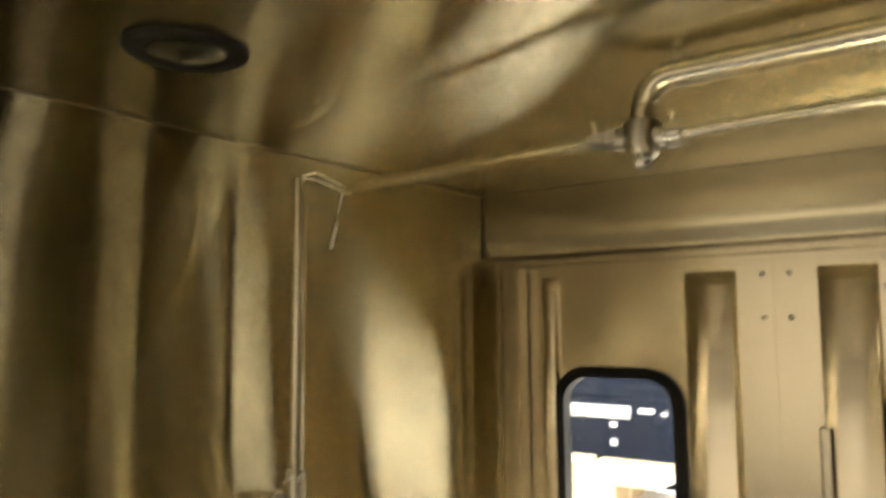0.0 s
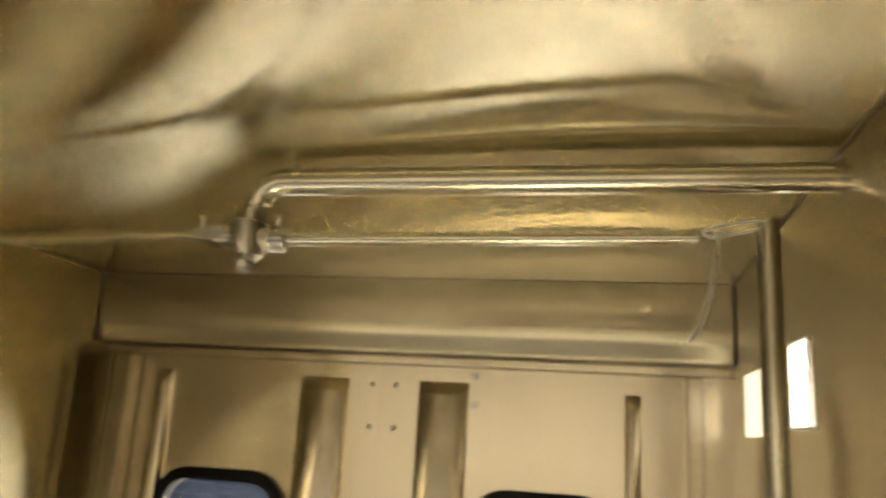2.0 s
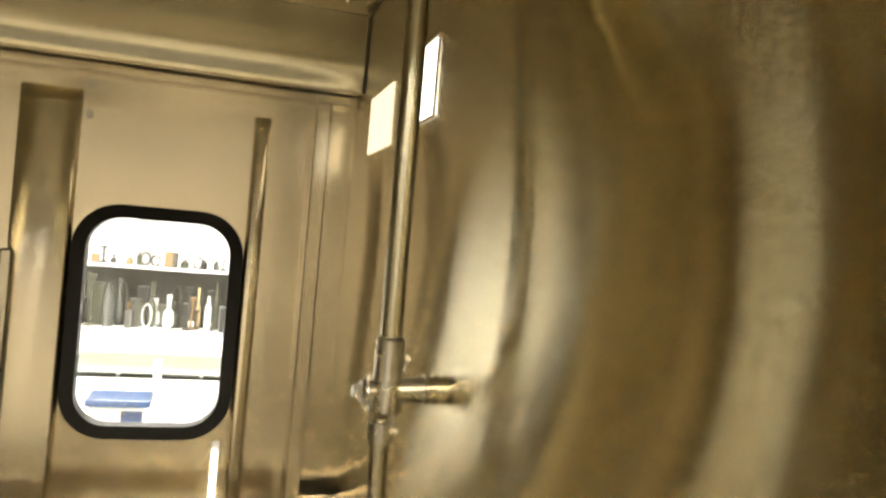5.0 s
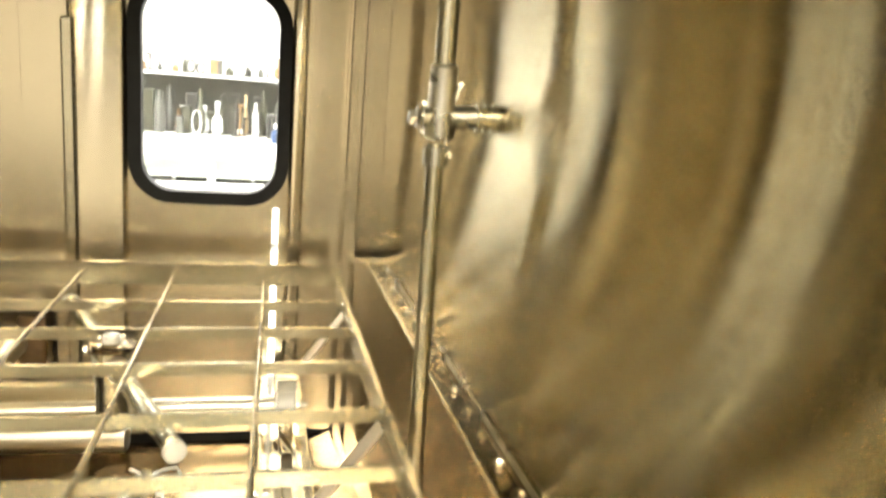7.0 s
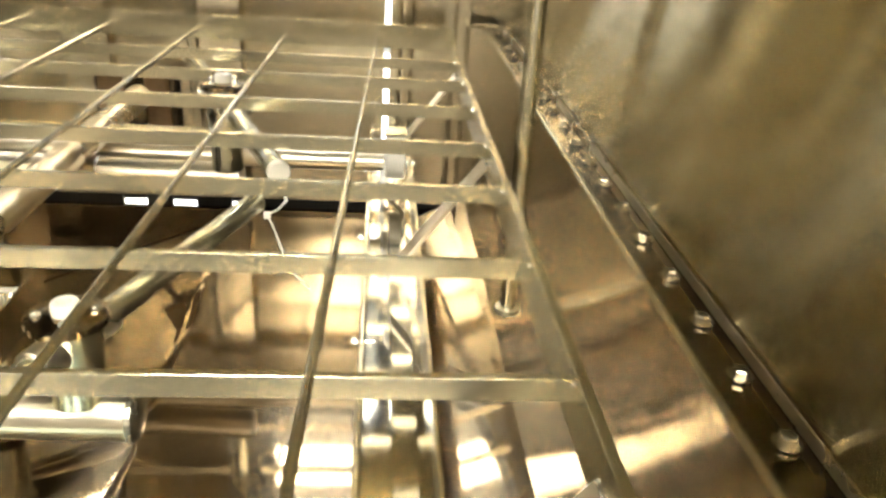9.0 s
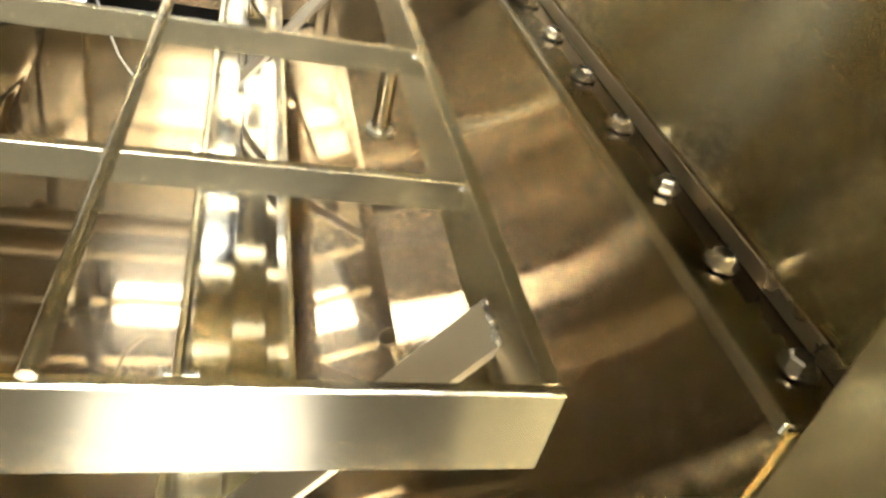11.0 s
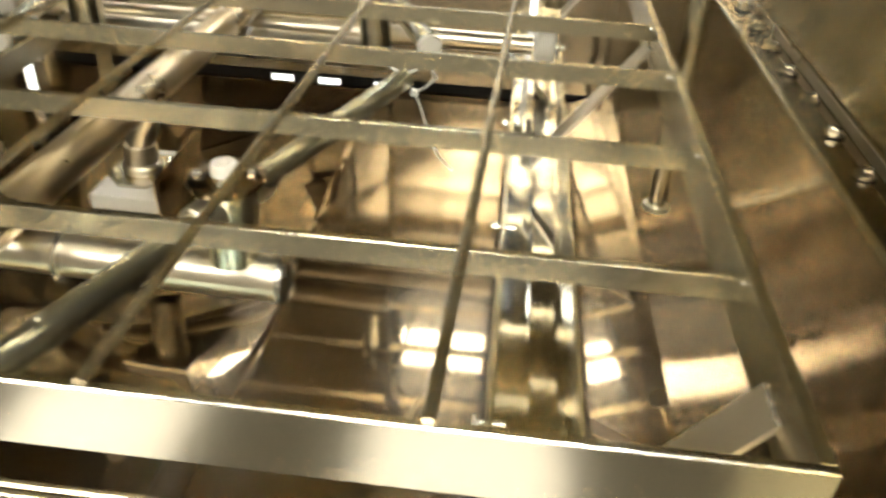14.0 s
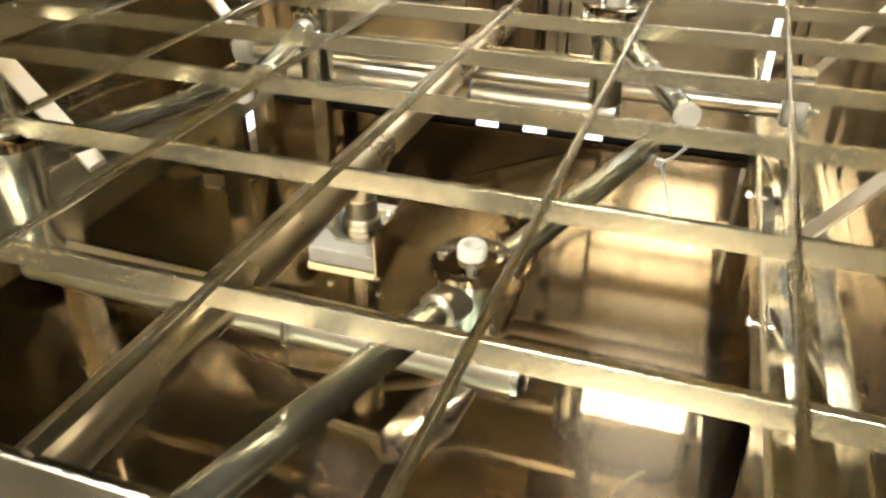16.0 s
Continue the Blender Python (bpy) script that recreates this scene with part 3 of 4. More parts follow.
# ---- light port and plate on the side wall ----
port = empty("glowing_panel", "bright lit rectangular light port in the steel wall", "light", (XR + swell(1.345, 0.940, *RIGHT), 1.345, 0.940))
part("diffuser", box(B(), -0.004, 0.004, -0.056, 0.056, -0.063, 0.063, 0.0015), M_PORT, port, "glowing white diffuser")
part("rim", loop_frame(B(), [(-0.060, -0.067), (0.060, -0.067), (0.060, 0.067), (-0.060, 0.067)], [(-0.0565, -0.0635), (0.0565, -0.0635), (0.0565, 0.0635), (-0.0565, 0.0635)], -0.001, -0.005, 0, 0), M_CAST, port).matrix_basis = pose(0, 0, 0, 0, 0, -90)
px = XR + swell(1.72, 0.927, *RIGHT)
# cream plate whose brightness comes from added emission
port = empty("glowing_panel", "cream rectangular plate on the steel wall with an added glow", "light", (px, 1.720, 0.927))
part("diffuser", box(B(), -0.003, 0.004, -0.112, 0.112, -0.063, 0.063, 0.001), M_DIM, port, "cream face with an added glow")


# ---- top spray header ----
YH = 1.083
DZ = -0.006
hdr = empty("spray_header", "stainless overhead spray pipe with cast tee fitting", "pipe", (0, 0, DZ))
bm = B()
pts = [(XR + 0.01, YH, 1.186), (-0.43, YH, 1.186)]
pts += [(-0.43 - 0.045 * math.sin(a), YH, 1.141 + 0.045 * math.cos(a)) for a in np.linspace(0.1, math.pi / 2, 10)]
pts += [(-0.475, YH, 1.115)]
sweep(bm, pts, 0.0205, 24)
part("feed_pipe", bm, M_PIPE, hdr)
part("wall_ring", lathe(B(), [(0.0208, 0.0), (0.0228, 0.001), (0.0228, 0.004), (0.0208, 0.005)], Matrix.Translation((XR + 0.001, YH, 1.186)) @ pose(0, 0, 0, 0, -90), 28), M_ROD, hdr, "dark steel wall ring")
bm = lathe(B(), [(0.021, 0.022), (0.027, 0.018), (0.027, -0.012), (0.024, -0.030), (0.016, -0.037)], Matrix.Translation((-0.480, YH, 1.105)), 24)
rod(bm, (-0.525, YH, 1.104), (-0.435, YH, 1.100), 0.0165, 20)
part("tee", bm, M_CAST, hdr, "cast steel tee")
bm = hexnut(B(), (-0.480, YH, 1.069), (0, 0, -1), 0.021, 0.016)
part("plug", bm, M_BOLT, hdr)
bm = lathe(B(), [(0.019, -0.002), (0.019, 0.016), (0.0145, 0.020), (0.0145, 0.045)], Matrix.Translation((-0.518, YH, 1.106)) @ pose(0, 0, 0, 0, -90), 6)
part("union", bm, M_BOLT, hdr)
bm = lathe(B(), [(0.0145, -0.01), (0.0145, 0.0), (0.0195, 0.003), (0.0195, 0.026), (0.014, 0.028)], Matrix.Translation((-0.445, YH, 1.100)) @ pose(0, 0, 0, 0, 90), 20)
part("union", bm, M_BOLT, hdr)
for sx in (-0.553, -0.432):
    bm = rod(B(), (sx, YH - 0.002, 1.115), (sx, YH - 0.006, 1.131), 0.0035, 8)
    lathe(bm, [(0.006, 0), (0.006, 0.005)], Matrix.Translation((sx, YH - 0.006, 1.129)), 6)
    part("clamp_screw", bm, M_BOLT, hdr)
part("spray_pipe", rod(B(), (-0.44, YH, 1.100), (0.140, YH, 1.106), 0.0098, 18), M_PIPE, hdr)
part("spray_pipe", rod(B(), (-0.555, YH, 1.107), (-1.105, YH + 0.03, 1.100), 0.0098, 18), M_PIPE, hdr)
part("pipe_cap", lathe(B(), [(0.0125, 0), (0.0125, 0.008), (0.009, 0.010)], Matrix.Translation((0.138, YH, 1.106)) @ pose(0, 0, 0, 0, 90), 18), M_CAST, hdr)
part("pipe_cap", lathe(B(), [(0.0125, 0), (0.0125, 0.008), (0.009, 0.010)], Matrix.Translation((-1.100, YH + 0.03, 1.1005)) @ pose(0, 0, 0, 0, -90), 18), M_CAST, hdr)
bm = rod(B(), (-0.418, YH, 1.205), (-0.418, YH, ZC), 0.005, 8)
hexnut(bm, (-0.418, YH - 0.004, 1.2), (0, 0, 1), 0.018, 0.012)
part("hanger_bolt", bm, M_BOLT, hdr)


# ---- vertical side risers ----
def riser(name, x, wall, y, label):
    s = 1 if wall > x else -1
    ob = empty(name, label, "pipe", (0, 0, 0), group="side risers")
    part("upper_pipe", rod(B(), (x, y, 0.50), (x - 0.002 * s, y, 1.130), 0.0152, 20), M_PIPE, ob)
    part("lower_pipe", rod(B(), (x - 0.004 * s, y, 0.43), (x + 0.006 * s, y, -0.262), 0.0128, 20), M_PIPE, ob)
    part("end_collar", lathe(B(), [(0.0125, 0.004), (0.020, 0.003), (0.020, -0.003), (0.0125, -0.004)], Matrix.Translation((x + 0.006 * s, y, -0.262)), 24), M_CAST, ob)
    bm = lathe(B(), [(0.0155, 0.078), (0.0195, 0.074), (0.0195, 0.012), (0.022, -0.004), (0.022, -0.022), (0.016, -0.026)], Matrix.Translation((x, y, 0.462)), 24)
    rod(bm, (x, y, 0.466), (x + 0.052 * s, y, 0.470), 0.0165, 20)
    rod(bm, (x, y, 0.466), (x - 0.030 * s, y - 0.004, 0.466), 0.0135, 20)
    part("tee", bm, M_CAST, ob, "cast steel tee")
    part("union", lathe(B(), [(0.0135, -0.016), (0.0185, -0.014), (0.0185, 0.012), (0.0135, 0.014)], Matrix.Translation((x - 0.003 * s, y, 0.413)), 20), M_BOLT, ob)
    bm = B()
    for d in (0.054, 0.066, 0.078):
        lathe(bm, [(0.0165, -0.004), (0.0205, -0.003), (0.0205, 0.003), (0.0165, 0.004)], Matrix.Translation((x + d * s, y, 0.470)) @ pose(0, 0, 0, 0, 90), 20)
    rod(bm, (x + 0.05 * s, y, 0.470), (wall + 0.004 * s, y, 0.472), 0.0165, 20)
    part("wall_union", bm, M_PIPE, ob, "ribbed brass-toned union")
    bm = lathe(B(), [(0.0195, 0.0), (0.0195, 0.004), (0.015, 0.008)], Matrix.Translation((x - 0.028 * s, y - 0.004, 0.466)) @ pose(0, 0, 0, 0, -90 * s), 18)
    hexnut(bm, (x - 0.034 * s, y - 0.004, 0.466), (-s, 0, 0), 0.019, 0.013)
    part("plug", bm, M_BOLT, ob)
    for dx, dz in ((-0.026, 0.020), (-0.026, -0.020), (0.020, 0.047), (0.012, -0.05)):
        bm = rod(B(), (x + dx * s, y, 0.466 + dz * 0.6), (x + dx * s * 1.1, y - 0.012, 0.466 + dz), 0.003, 8)
        hexnut(bm, (x + dx * s * 1.1, y - 0.012, 0.466 + dz), (0, -1, 0.2), 0.009, 0.006)
        part("clamp_screw", bm, M_BOLT, ob)
    return ob


riser("riser_pipe", 0.237, XR, 1.109, "vertical stainless riser pipe with tee on the side wall")
riser("riser_pipe", -1.236, XL, 1.106, "vertical stainless riser pipe on the opposite side wall")


# ---- cable ties ----
def tie(pts_loop, pts_tail, label, at=(0, 0, 0), r=0.0034, mat=None):
    ob = empty("cable_tie", label, "cable tie", at, group="cable ties")
    part("strap", sweep(B(), pts_loop, r, 8, 0.4), mat or M_TIE, ob)
    part("tail", sweep(B(), pts_tail, r, 8, 0.4), mat or M_TIE, ob)
    p = Vector(pts_tail[0])
    part("head", box(B(), p.x - r * 1.5, p.x + r * 1.5, p.y - r * 1.2, p.y + r * 1.2, p.z - r * 1.5, p.z + r * 1.5, 0.0008), mat or M_TIE, ob)
    return ob


tie([(0.150, 1.062, 1.112), (0.168, 1.058, 1.118), (0.192, 1.064, 1.124), (0.219, 1.075, 1.131), (0.240, 1.092, 1.134), (0.219, 1.086, 1.122), (0.190, 1.078, 1.113), (0.166, 1.070, 1.107), (0.152, 1.068, 1.110)],
    [(0.170, 1.062, 1.108), (0.166, 1.055, 1.075), (0.158, 1.05, 1.03), (0.146, 1.05, 0.99), (0.133, 1.055, 0.970)], "white nylon cable tie holding the spray pipe end", (0, 0.014, -0.006))
tie([(-1.222, 1.09, 1.140), (-1.190, 1.095, 1.143), (-1.150, 1.098, 1.124), (-1.118, 1.10, 1.108), (-1.104, 1.10, 1.094), (-1.122, 1.10, 1.098), (-1.160, 1.10, 1.116), (-1.196, 1.095, 1.130), (-1.220, 1.09, 1.134)],
    [(-1.116, 1.10, 1.102), (-1.118, 1.09, 1.06), (-1.122, 1.085, 1.02), (-1.130, 1.085, 0.998), (-1.137, 1.09, 0.984)], "white nylon cable tie holding the spray pipe end", (0, 0.014, -0.006))


# ---- the wire rack ----
RX0, RX1, RY0, RY1 = -1.225, 0.203, 0.359, 1.900
rack = empty("wire_rack", "stainless flat-bar rack grid with round rods", "rack", (0, 0, 0))
bm = box(B(), RX0, RX1, RY0, RY0 + 0.008, -0.053, 0.002, 0.0008)
part("front_rail", bm, M_RAIL, rack)
part("rear_rail", box(B(), RX0, RX1, RY1 - 0.008, RY1, -0.014, 0.040, 0.0008), M_BAR, rack)
part("side_rail", box(B(), RX1 - 0.010, RX1, RY0 + 0.008, RY1 - 0.008, -0.053, 0.001, 0.0008), M_BAR, rack)
part("side_rail", box(B(), RX0, RX0 + 0.010, RY0 + 0.008, RY1 - 0.008, -0.053, 0.001, 0.0008), M_BAR, rack)
BARS = (0.551, 0.764, 0.975, 1.158, 1.358, 1.544, 1.720)
for y in BARS:
    part("cross_bar", box(B(), RX0 + 0.010, RX1 - 0.010, y - 0.004, y + 0.004, -0.022, 0.0, 0.0003), M_BAR, rack)
RODS = (-0.031, -0.242, -0.449, -0.648, -0.850, -1.052)
for x in RODS:
    part("rod", rod(B(), (x, RY0 + 0.006, 0.0005), (x + 0.048, RY1 - 0.004, 0.0048), 0.0048, 16), M_ROD, rack)
for y0 in (0.430, 1.148, 1.708):
    for s, xe, xi in ((1, RX1 - 0.0105, 0.045), (-1, RX0 + 0.0105, -1.045)):
        y = (y0 if s > 0 else y0 - 0.09) + 0.015
        bm = B()
        a, b, up = Vector((xe, y, -0.034)), Vector((xi, y, -0.236)), Vector((0, 0, 0.004))
        vs = [bm.verts.new(p + u + Vector((0, t, 0))) for p in (a, b) for u in (up, -up) for t in (-0.020, 0.020)]
        for f in ((0, 1, 3, 2), (4, 6, 7, 5), (0, 4, 5, 1), (2, 3, 7, 6), (0, 2, 6, 4), (1, 5, 7, 3)):
            bm.faces.new([vs[i] for i in f])
        part("brace", bm, M_BRACE, rack)
        beads = [(xe + s * 0.001 - s * 0.0012 * math.sin(k * 2.3), y - 0.020 + 0.0015 * k, -0.029 + 0.0012 * math.sin(k * 1.7)) for k in range(27)]
        part("weld_bead", sweep(B(), beads, 0.0022, 6), M_BOLT, rack, "ragged weld bead")
bm = B()
rnd = random.Random(11)
pts = [(x, RY0 + 0.0015 + rnd.uniform(-0.0003, 0.0003), 0.0016 + rnd.uniform(-0.0003, 0.0003)) for x in np.arange(RX0 + 0.01, RX1 - 0.004, 0.006)]
sweep(bm, pts, 0.0011, 6)
part("weld_bead", bm, M_BOLT, rack, "ragged bright weld bead along the rail")
for y in BARS:
    for x in (RX1 - 0.012, RX0 + 0.012):
        bm = lathe(B(), [(0.002, -0.004), (0.006, -0.001), (0.005, 0.002), (0.002, 0.003)], Matrix.Translation((x, y, -0.004)), 10)
        part("weld", bm, M_BOLT, rack)

# ---- tracks with rollers ----
for nm, x0 in (("right", 0.008), ("left", -1.112)):
    tr = empty("roller_track", "long stainless channel track on the basin floor", "track", (x0, 0, 0), group="roller tracks")
    part("guide_rail", box(B(), -0.002, 0.007, 0.36, 2.0, -0.300, -0.236, 0.0025), M_PIPE, tr, "bright polished guide rail")
    part("flange", box(B(), 0.096, 0.102, 0.36, 2.0, -0.300, -0.250, 0.0015), M_BAR, tr)
    part("web", box(B(), 0.0075, 0.0955, 0.36, 2.0, -0.300, -0.294), M_TRACK, tr)
    part("guide", box(B(), 0.044, 0.078, 0.36, 2.0, -0.2935, -0.272, 0.002), M_TRACK, tr)
    for y in (0.47, 0.98, 1.48, 1.92):
        part("foot", box(B(), 0.030, 0.074, y - 0.02, y + 0.02, -0.510 if nm == "right" else -0.62, -0.300, 0.002), M_BAR, tr)
    for y in (0.62, 1.003, 1.36, 1.72):
        bm = rod(B(), (-0.014, y, -0.262), (0.020, y, -0.262), 0.0035, 10)
        hexnut(bm, (-0.007, y, -0.262), (-1, 0, 0), 0.012, 0.007)
        part("bolt", bm, M_BOLT, tr)
for x in (0.064, -1.064):
    br = empty("roller_bracket", "cream plastic block over the roller on the track", "bracket", (x, 1.60, -0.13), group="roller brackets")
    part("block", box(B(), -0.020, 0.020, -0.022, 0.022, -0.029, 0.0, 0.003), M_NYLON, br)
    part("plate", box(B(), -0.024, 0.024, -0.026, 0.026, 0.0005, 0.006, 0.001), M_BAR, br)
    wh = empty("roller", "white nylon roller wheel on a steel axle", "roller", (x, 1.60, -0.195), group="rollers")
    part("wheel", lathe(B(), [(0.010, -0.020), (0.030, -0.020), (0.034, -0.016), (0.034, 0.016), (0.030, 0.020), (0.010, 0.020)], pose(0, 0, 0, 0, 90), 32), M_NYLON, wh)
    bm = rod(B(), (-0.042, 0, 0), (0.042, 0, 0), 0.006, 14)
    hexnut(bm, (0.024, 0, 0), (1, 0, 0), 0.018, 0.010)
    hexnut(bm, (-0.024, 0, 0), (-1, 0, 0), 0.018, 0.010)
    part("axle_bolt", bm, M_BOLT, wh)

# ---- wash manifold ----
man = empty("wash_manifold", "stainless wash manifold tubes under the rack", "pipe", (0, 0, 0))
XM = -0.556
part("main_tube", rod(B(), (-0.577, 0.345, -0.152), (-0.534, 1.86, -0.150), 0.0285, 28), M_MAIN, man)
for y, z in ((0.768, -0.216), (1.495, -0.202)):
    bm = rod(B(), (-0.245, y, z), (XM, y + 0.01, z), 0.0295, 28)
    part("cross_tube", bm, M_TUBES, man)
    bm = rod(B(), (XM, y + 0.01, z), (-0.90, y + 0.02, z), 0.0295, 28)
    part("cross_tube", bm, M_TUBES, man)
    for x, s in ((-0.245, 1), (-0.90, -1)):
        part("end_cap", lathe(B(), [(0.0305, -0.004), (0.0305, 0.003), (0.026, 0.007), (0.010, 0.009)], Matrix.Translation((x, y + (0 if s > 0 else 0.02), z)) @ pose(0, 0, 0, 0, 90 * s), 28), M_CAST, man)
    part("weld", lathe(B(), [(0.031, -0.003), (0.034, 0.0), (0.031, 0.003)], Matrix.Translation((XM + 0.042, y, z)) @ pose(0, 0, 0, 0, 90), 24), M_BOLT, man)
part("axle_tube", rod(B(), (-1.04, 1.60, -0.195), (0.04, 1.60, -0.195), 0.019, 24), M_TUBES, man)
bm = box(B(), -0.80, -0.30, 1.585, 1.60, -0.17, -0.135, 0.002)
part("tie_bar", bm, M_BAR, man)

# support block with plastic pad under the main tube
sup = empty("support_block", "steel bracket block with white plastic pad and post", "bracket", (-0.600, 1.150, -0.110))
part("pad", box(B(), -0.058, 0.056, -0.085, 0.085, -0.232, -0.205, 0.002), M_NYLON, sup, "white plastic pad")
part("bracket", box(B(), 0.0565, 0.0605, -0.088, 0.095, -0.245, -0.165, 0.001), M_FLANGE, sup, "dark angled side plate")
part("lower_plate", box(B(), -0.060, 0.056, -0.088, 0.088, -0.246, -0.233, 0.001), M_BAR, sup)
part("disc", lathe(B(), [(0.060, -0.2045), (0.060, -0.199), (0.03, -0.1985)], pose(0, 0, 0, 0, 0, 22.5), seg=8), M_TRACK, sup, "polished octagonal steel plate", sharp=20)
part("socket", lathe(B(), [(0.031, -0.1985), (0.033, -0.190), (0.031, -0.184), (0.027, -0.181), (0.026, -0.150), (0.024, -0.148)], seg=28), M_TUBES, sup)
part("riser", rod(B(), (0.0, 0.0, -0.150), (0.034, 0.0, -0.068), 0.0215, 24), M_TUBES, sup)
part("post", rod(B(), (0.01, -0.03, -0.247), (0.01, -0.03, -0.400), 0.027, 24), M_PIPE, sup)
for dx, dy, dz in ((0.038, 0.02, -0.186), (-0.02, -0.095, -0.262), (0.042, -0.05, -0.268), (0.042, -0.05, -0.300)):
    part("bolt", hexnut(B(), (dx, dy, dz), (1, 0, 0), 0.012, 0.008), M_BOLT, sup)


# ---- rotating spray arms ----
def spray_arm(x, y, z, heading, half, caps, foot):
    """Hub with a flanged cap on a manifold tube, and a drilled tube through it."""
    ob = empty("rotary_sprayer", "rotating stainless spray arm with nozzles on a hub", "spray arm", (x, y, z), group="spray arms")
    part("hub", lathe(B(), [(0.030, foot), (0.030, -0.075), (0.034, -0.060), (0.034, -0.012), (0.037, -0.010)], seg=32), M_ARM, ob)
    part("flange", lathe(B(), [(0.040, -0.012), (0.043, -0.010), (0.043, -0.002), (0.040, 0.0), (0.012, 0.001)], seg=36), M_FLOOR, ob)
    part("bearing", lathe(B(), [(0.0150, 0.0), (0.0150, 0.012), (0.0135, 0.015), (0.0085, 0.015), (0.0080, 0.004)], seg=24), M_NYLON, ob, "white bearing insert")
    for k in range(4):
        a = heading + 0.6 + k * math.pi / 2
        part("bolt", hexnut(B(), (0.030 * math.cos(a), 0.030 * math.sin(a), 0.0), (0, 0, 1), 0.010, 0.006), M_BOLT, ob)
    d = Vector((math.cos(heading), math.sin(heading), 0))
    n = Vector((-d.y, d.x, 0))
    zz = Vector((0, 0, -0.036))
    arm = part("arm_tube", rod(B(), -d * half + zz, d * half + zz, 0.0165, 24), M_ARM, ob)
    part("sleeve", lathe(B(), [(0.019, -0.06), (0.0215, -0.058), (0.0215, 0.058), (0.019, 0.06)], Matrix.Translation(zz) @ d.to_track_quat("Z", "Y").to_matrix().to_4x4(), 24), M_CAST, ob)
    for s in (-1, 1):
        e = zz + d * half * s
        part("end_cap", lathe(B(), [(0.0175, -0.002), (0.0175, 0.005), (0.015, 0.008)], Matrix.Translation(e) @ (d * s).to_track_quat("Z", "Y").to_matrix().to_4x4(), 24), M_NYLON if caps[(s + 1) // 2] else M_ARM, ob)
        for f in (0.35, 0.6, 0.85):
            p = zz + d * half * s * f + Vector((0, 0, 0.0155)) + n * 0.003
            part("nozzle", lathe(B(), [(0.0032, 0), (0.0032, 0.0035), (0.0018, 0.004)], Matrix.Translation(p), 10), M_BOLT, ob)
        b = zz + d * s * 0.075 + n * s * 0.0155
        bm = rod(B(), b, b + n * s * 0.016, 0.004, 10)
        hexnut(bm, b + n * s * 0.012, n * s, 0.012, 0.008)
        part("set_screw", bm, M_BOLT, ob)
    return ob


spray_arm(-0.303, 0.772, -0.083, math.atan2(0.803, 0.275), 0.424, (1, 0), -0.110)
spray_arm(-0.265, 1.490, -0.010, math.atan2(-0.363, 0.144), 0.390, (1, 1), -0.170)
spray_arm(-0.875, 0.775, -0.030, math.atan2(0.159, 0.061), 0.392, (0, 1), -0.165)
spray_arm(-0.800, 1.420, -0.030, math.atan2(-0.35, 0.062), 0.360, (1, 1), -0.145)
tie([(-0.190, 1.175, -0.098), (-0.165, 1.172, -0.110), (-0.140, 1.170, -0.098), (-0.121, 1.170, -0.096), (-0.115, 1.170, -0.111), (-0.128, 1.170, -0.126), (-0.146, 1.170, -0.137)],
    [(-0.146, 1.170, -0.137), (-0.140, 1.170, -0.150), (-0.135, 1.170, -0.163), (-0.125, 1.170, -0.195), (-0.114, 1.170, -0.226), (-0.100, 1.170, -0.248), (-0.082, 1.170, -0.266)], "white nylon cable tie hanging from a spray arm")


for pts in (((-0.738, 1.050, -0.060), (-0.748, 1.025, -0.070), (-0.812, 0.942, -0.075), (-0.838, 0.943, -0.076)), ((-0.893, 0.890, -0.050), (-0.880, 0.960, -0.046), (-0.863, 1.040, -0.050), (-0.800, 1.062, -0.058))):
    thing("lock_wire", sweep(B(), pts, 0.0016, 8), M_ROD, "thin bent steel wire beside a spray arm", "wire", group="wires on the spray arms")
tie([(-0.470, 0.380, -0.128), (-0.478, 0.366, -0.140), (-0.466, 0.356, -0.150), (-0.445, 0.358, -0.152), (-0.424, 0.366, -0.146), (-0.410, 0.372, -0.132), (-0.424, 0.384, -0.126)],
    [(-0.412, 0.372, -0.132), (-0.398, 0.372, -0.138), (-0.390, 0.366, -0.150)], "tan twisted tie round a spray arm cap", (0.004, 0.004, 0.006), 0.0019, M_TWINE)


# ---- the bright workshop round the machine ----
# floor tones differ before and behind the washer to shape reflected light
bm = box(B(), -5.0, 4.0, 2.2, 7.6, -0.80, -0.75)
thing("lab_floor_far", bm, M_PAINT, "pale workshop floor behind the washer", "floor", kind="structure")
bm = box(B(), -5.0, 4.0, -6.5, 2.1995, -0.80, -0.75)
thing("lab_floor", bm, M_LAB, "unseen workshop floor, dark and glossy to shape reflections", "floor", kind="structure")
bm = box(B(), -5.0, 4.0, -6.5, 7.6, 2.30, 2.36)
thing("lab_ceiling", bm, M_CEILING, "grey workshop ceiling", "ceiling", kind="structure")
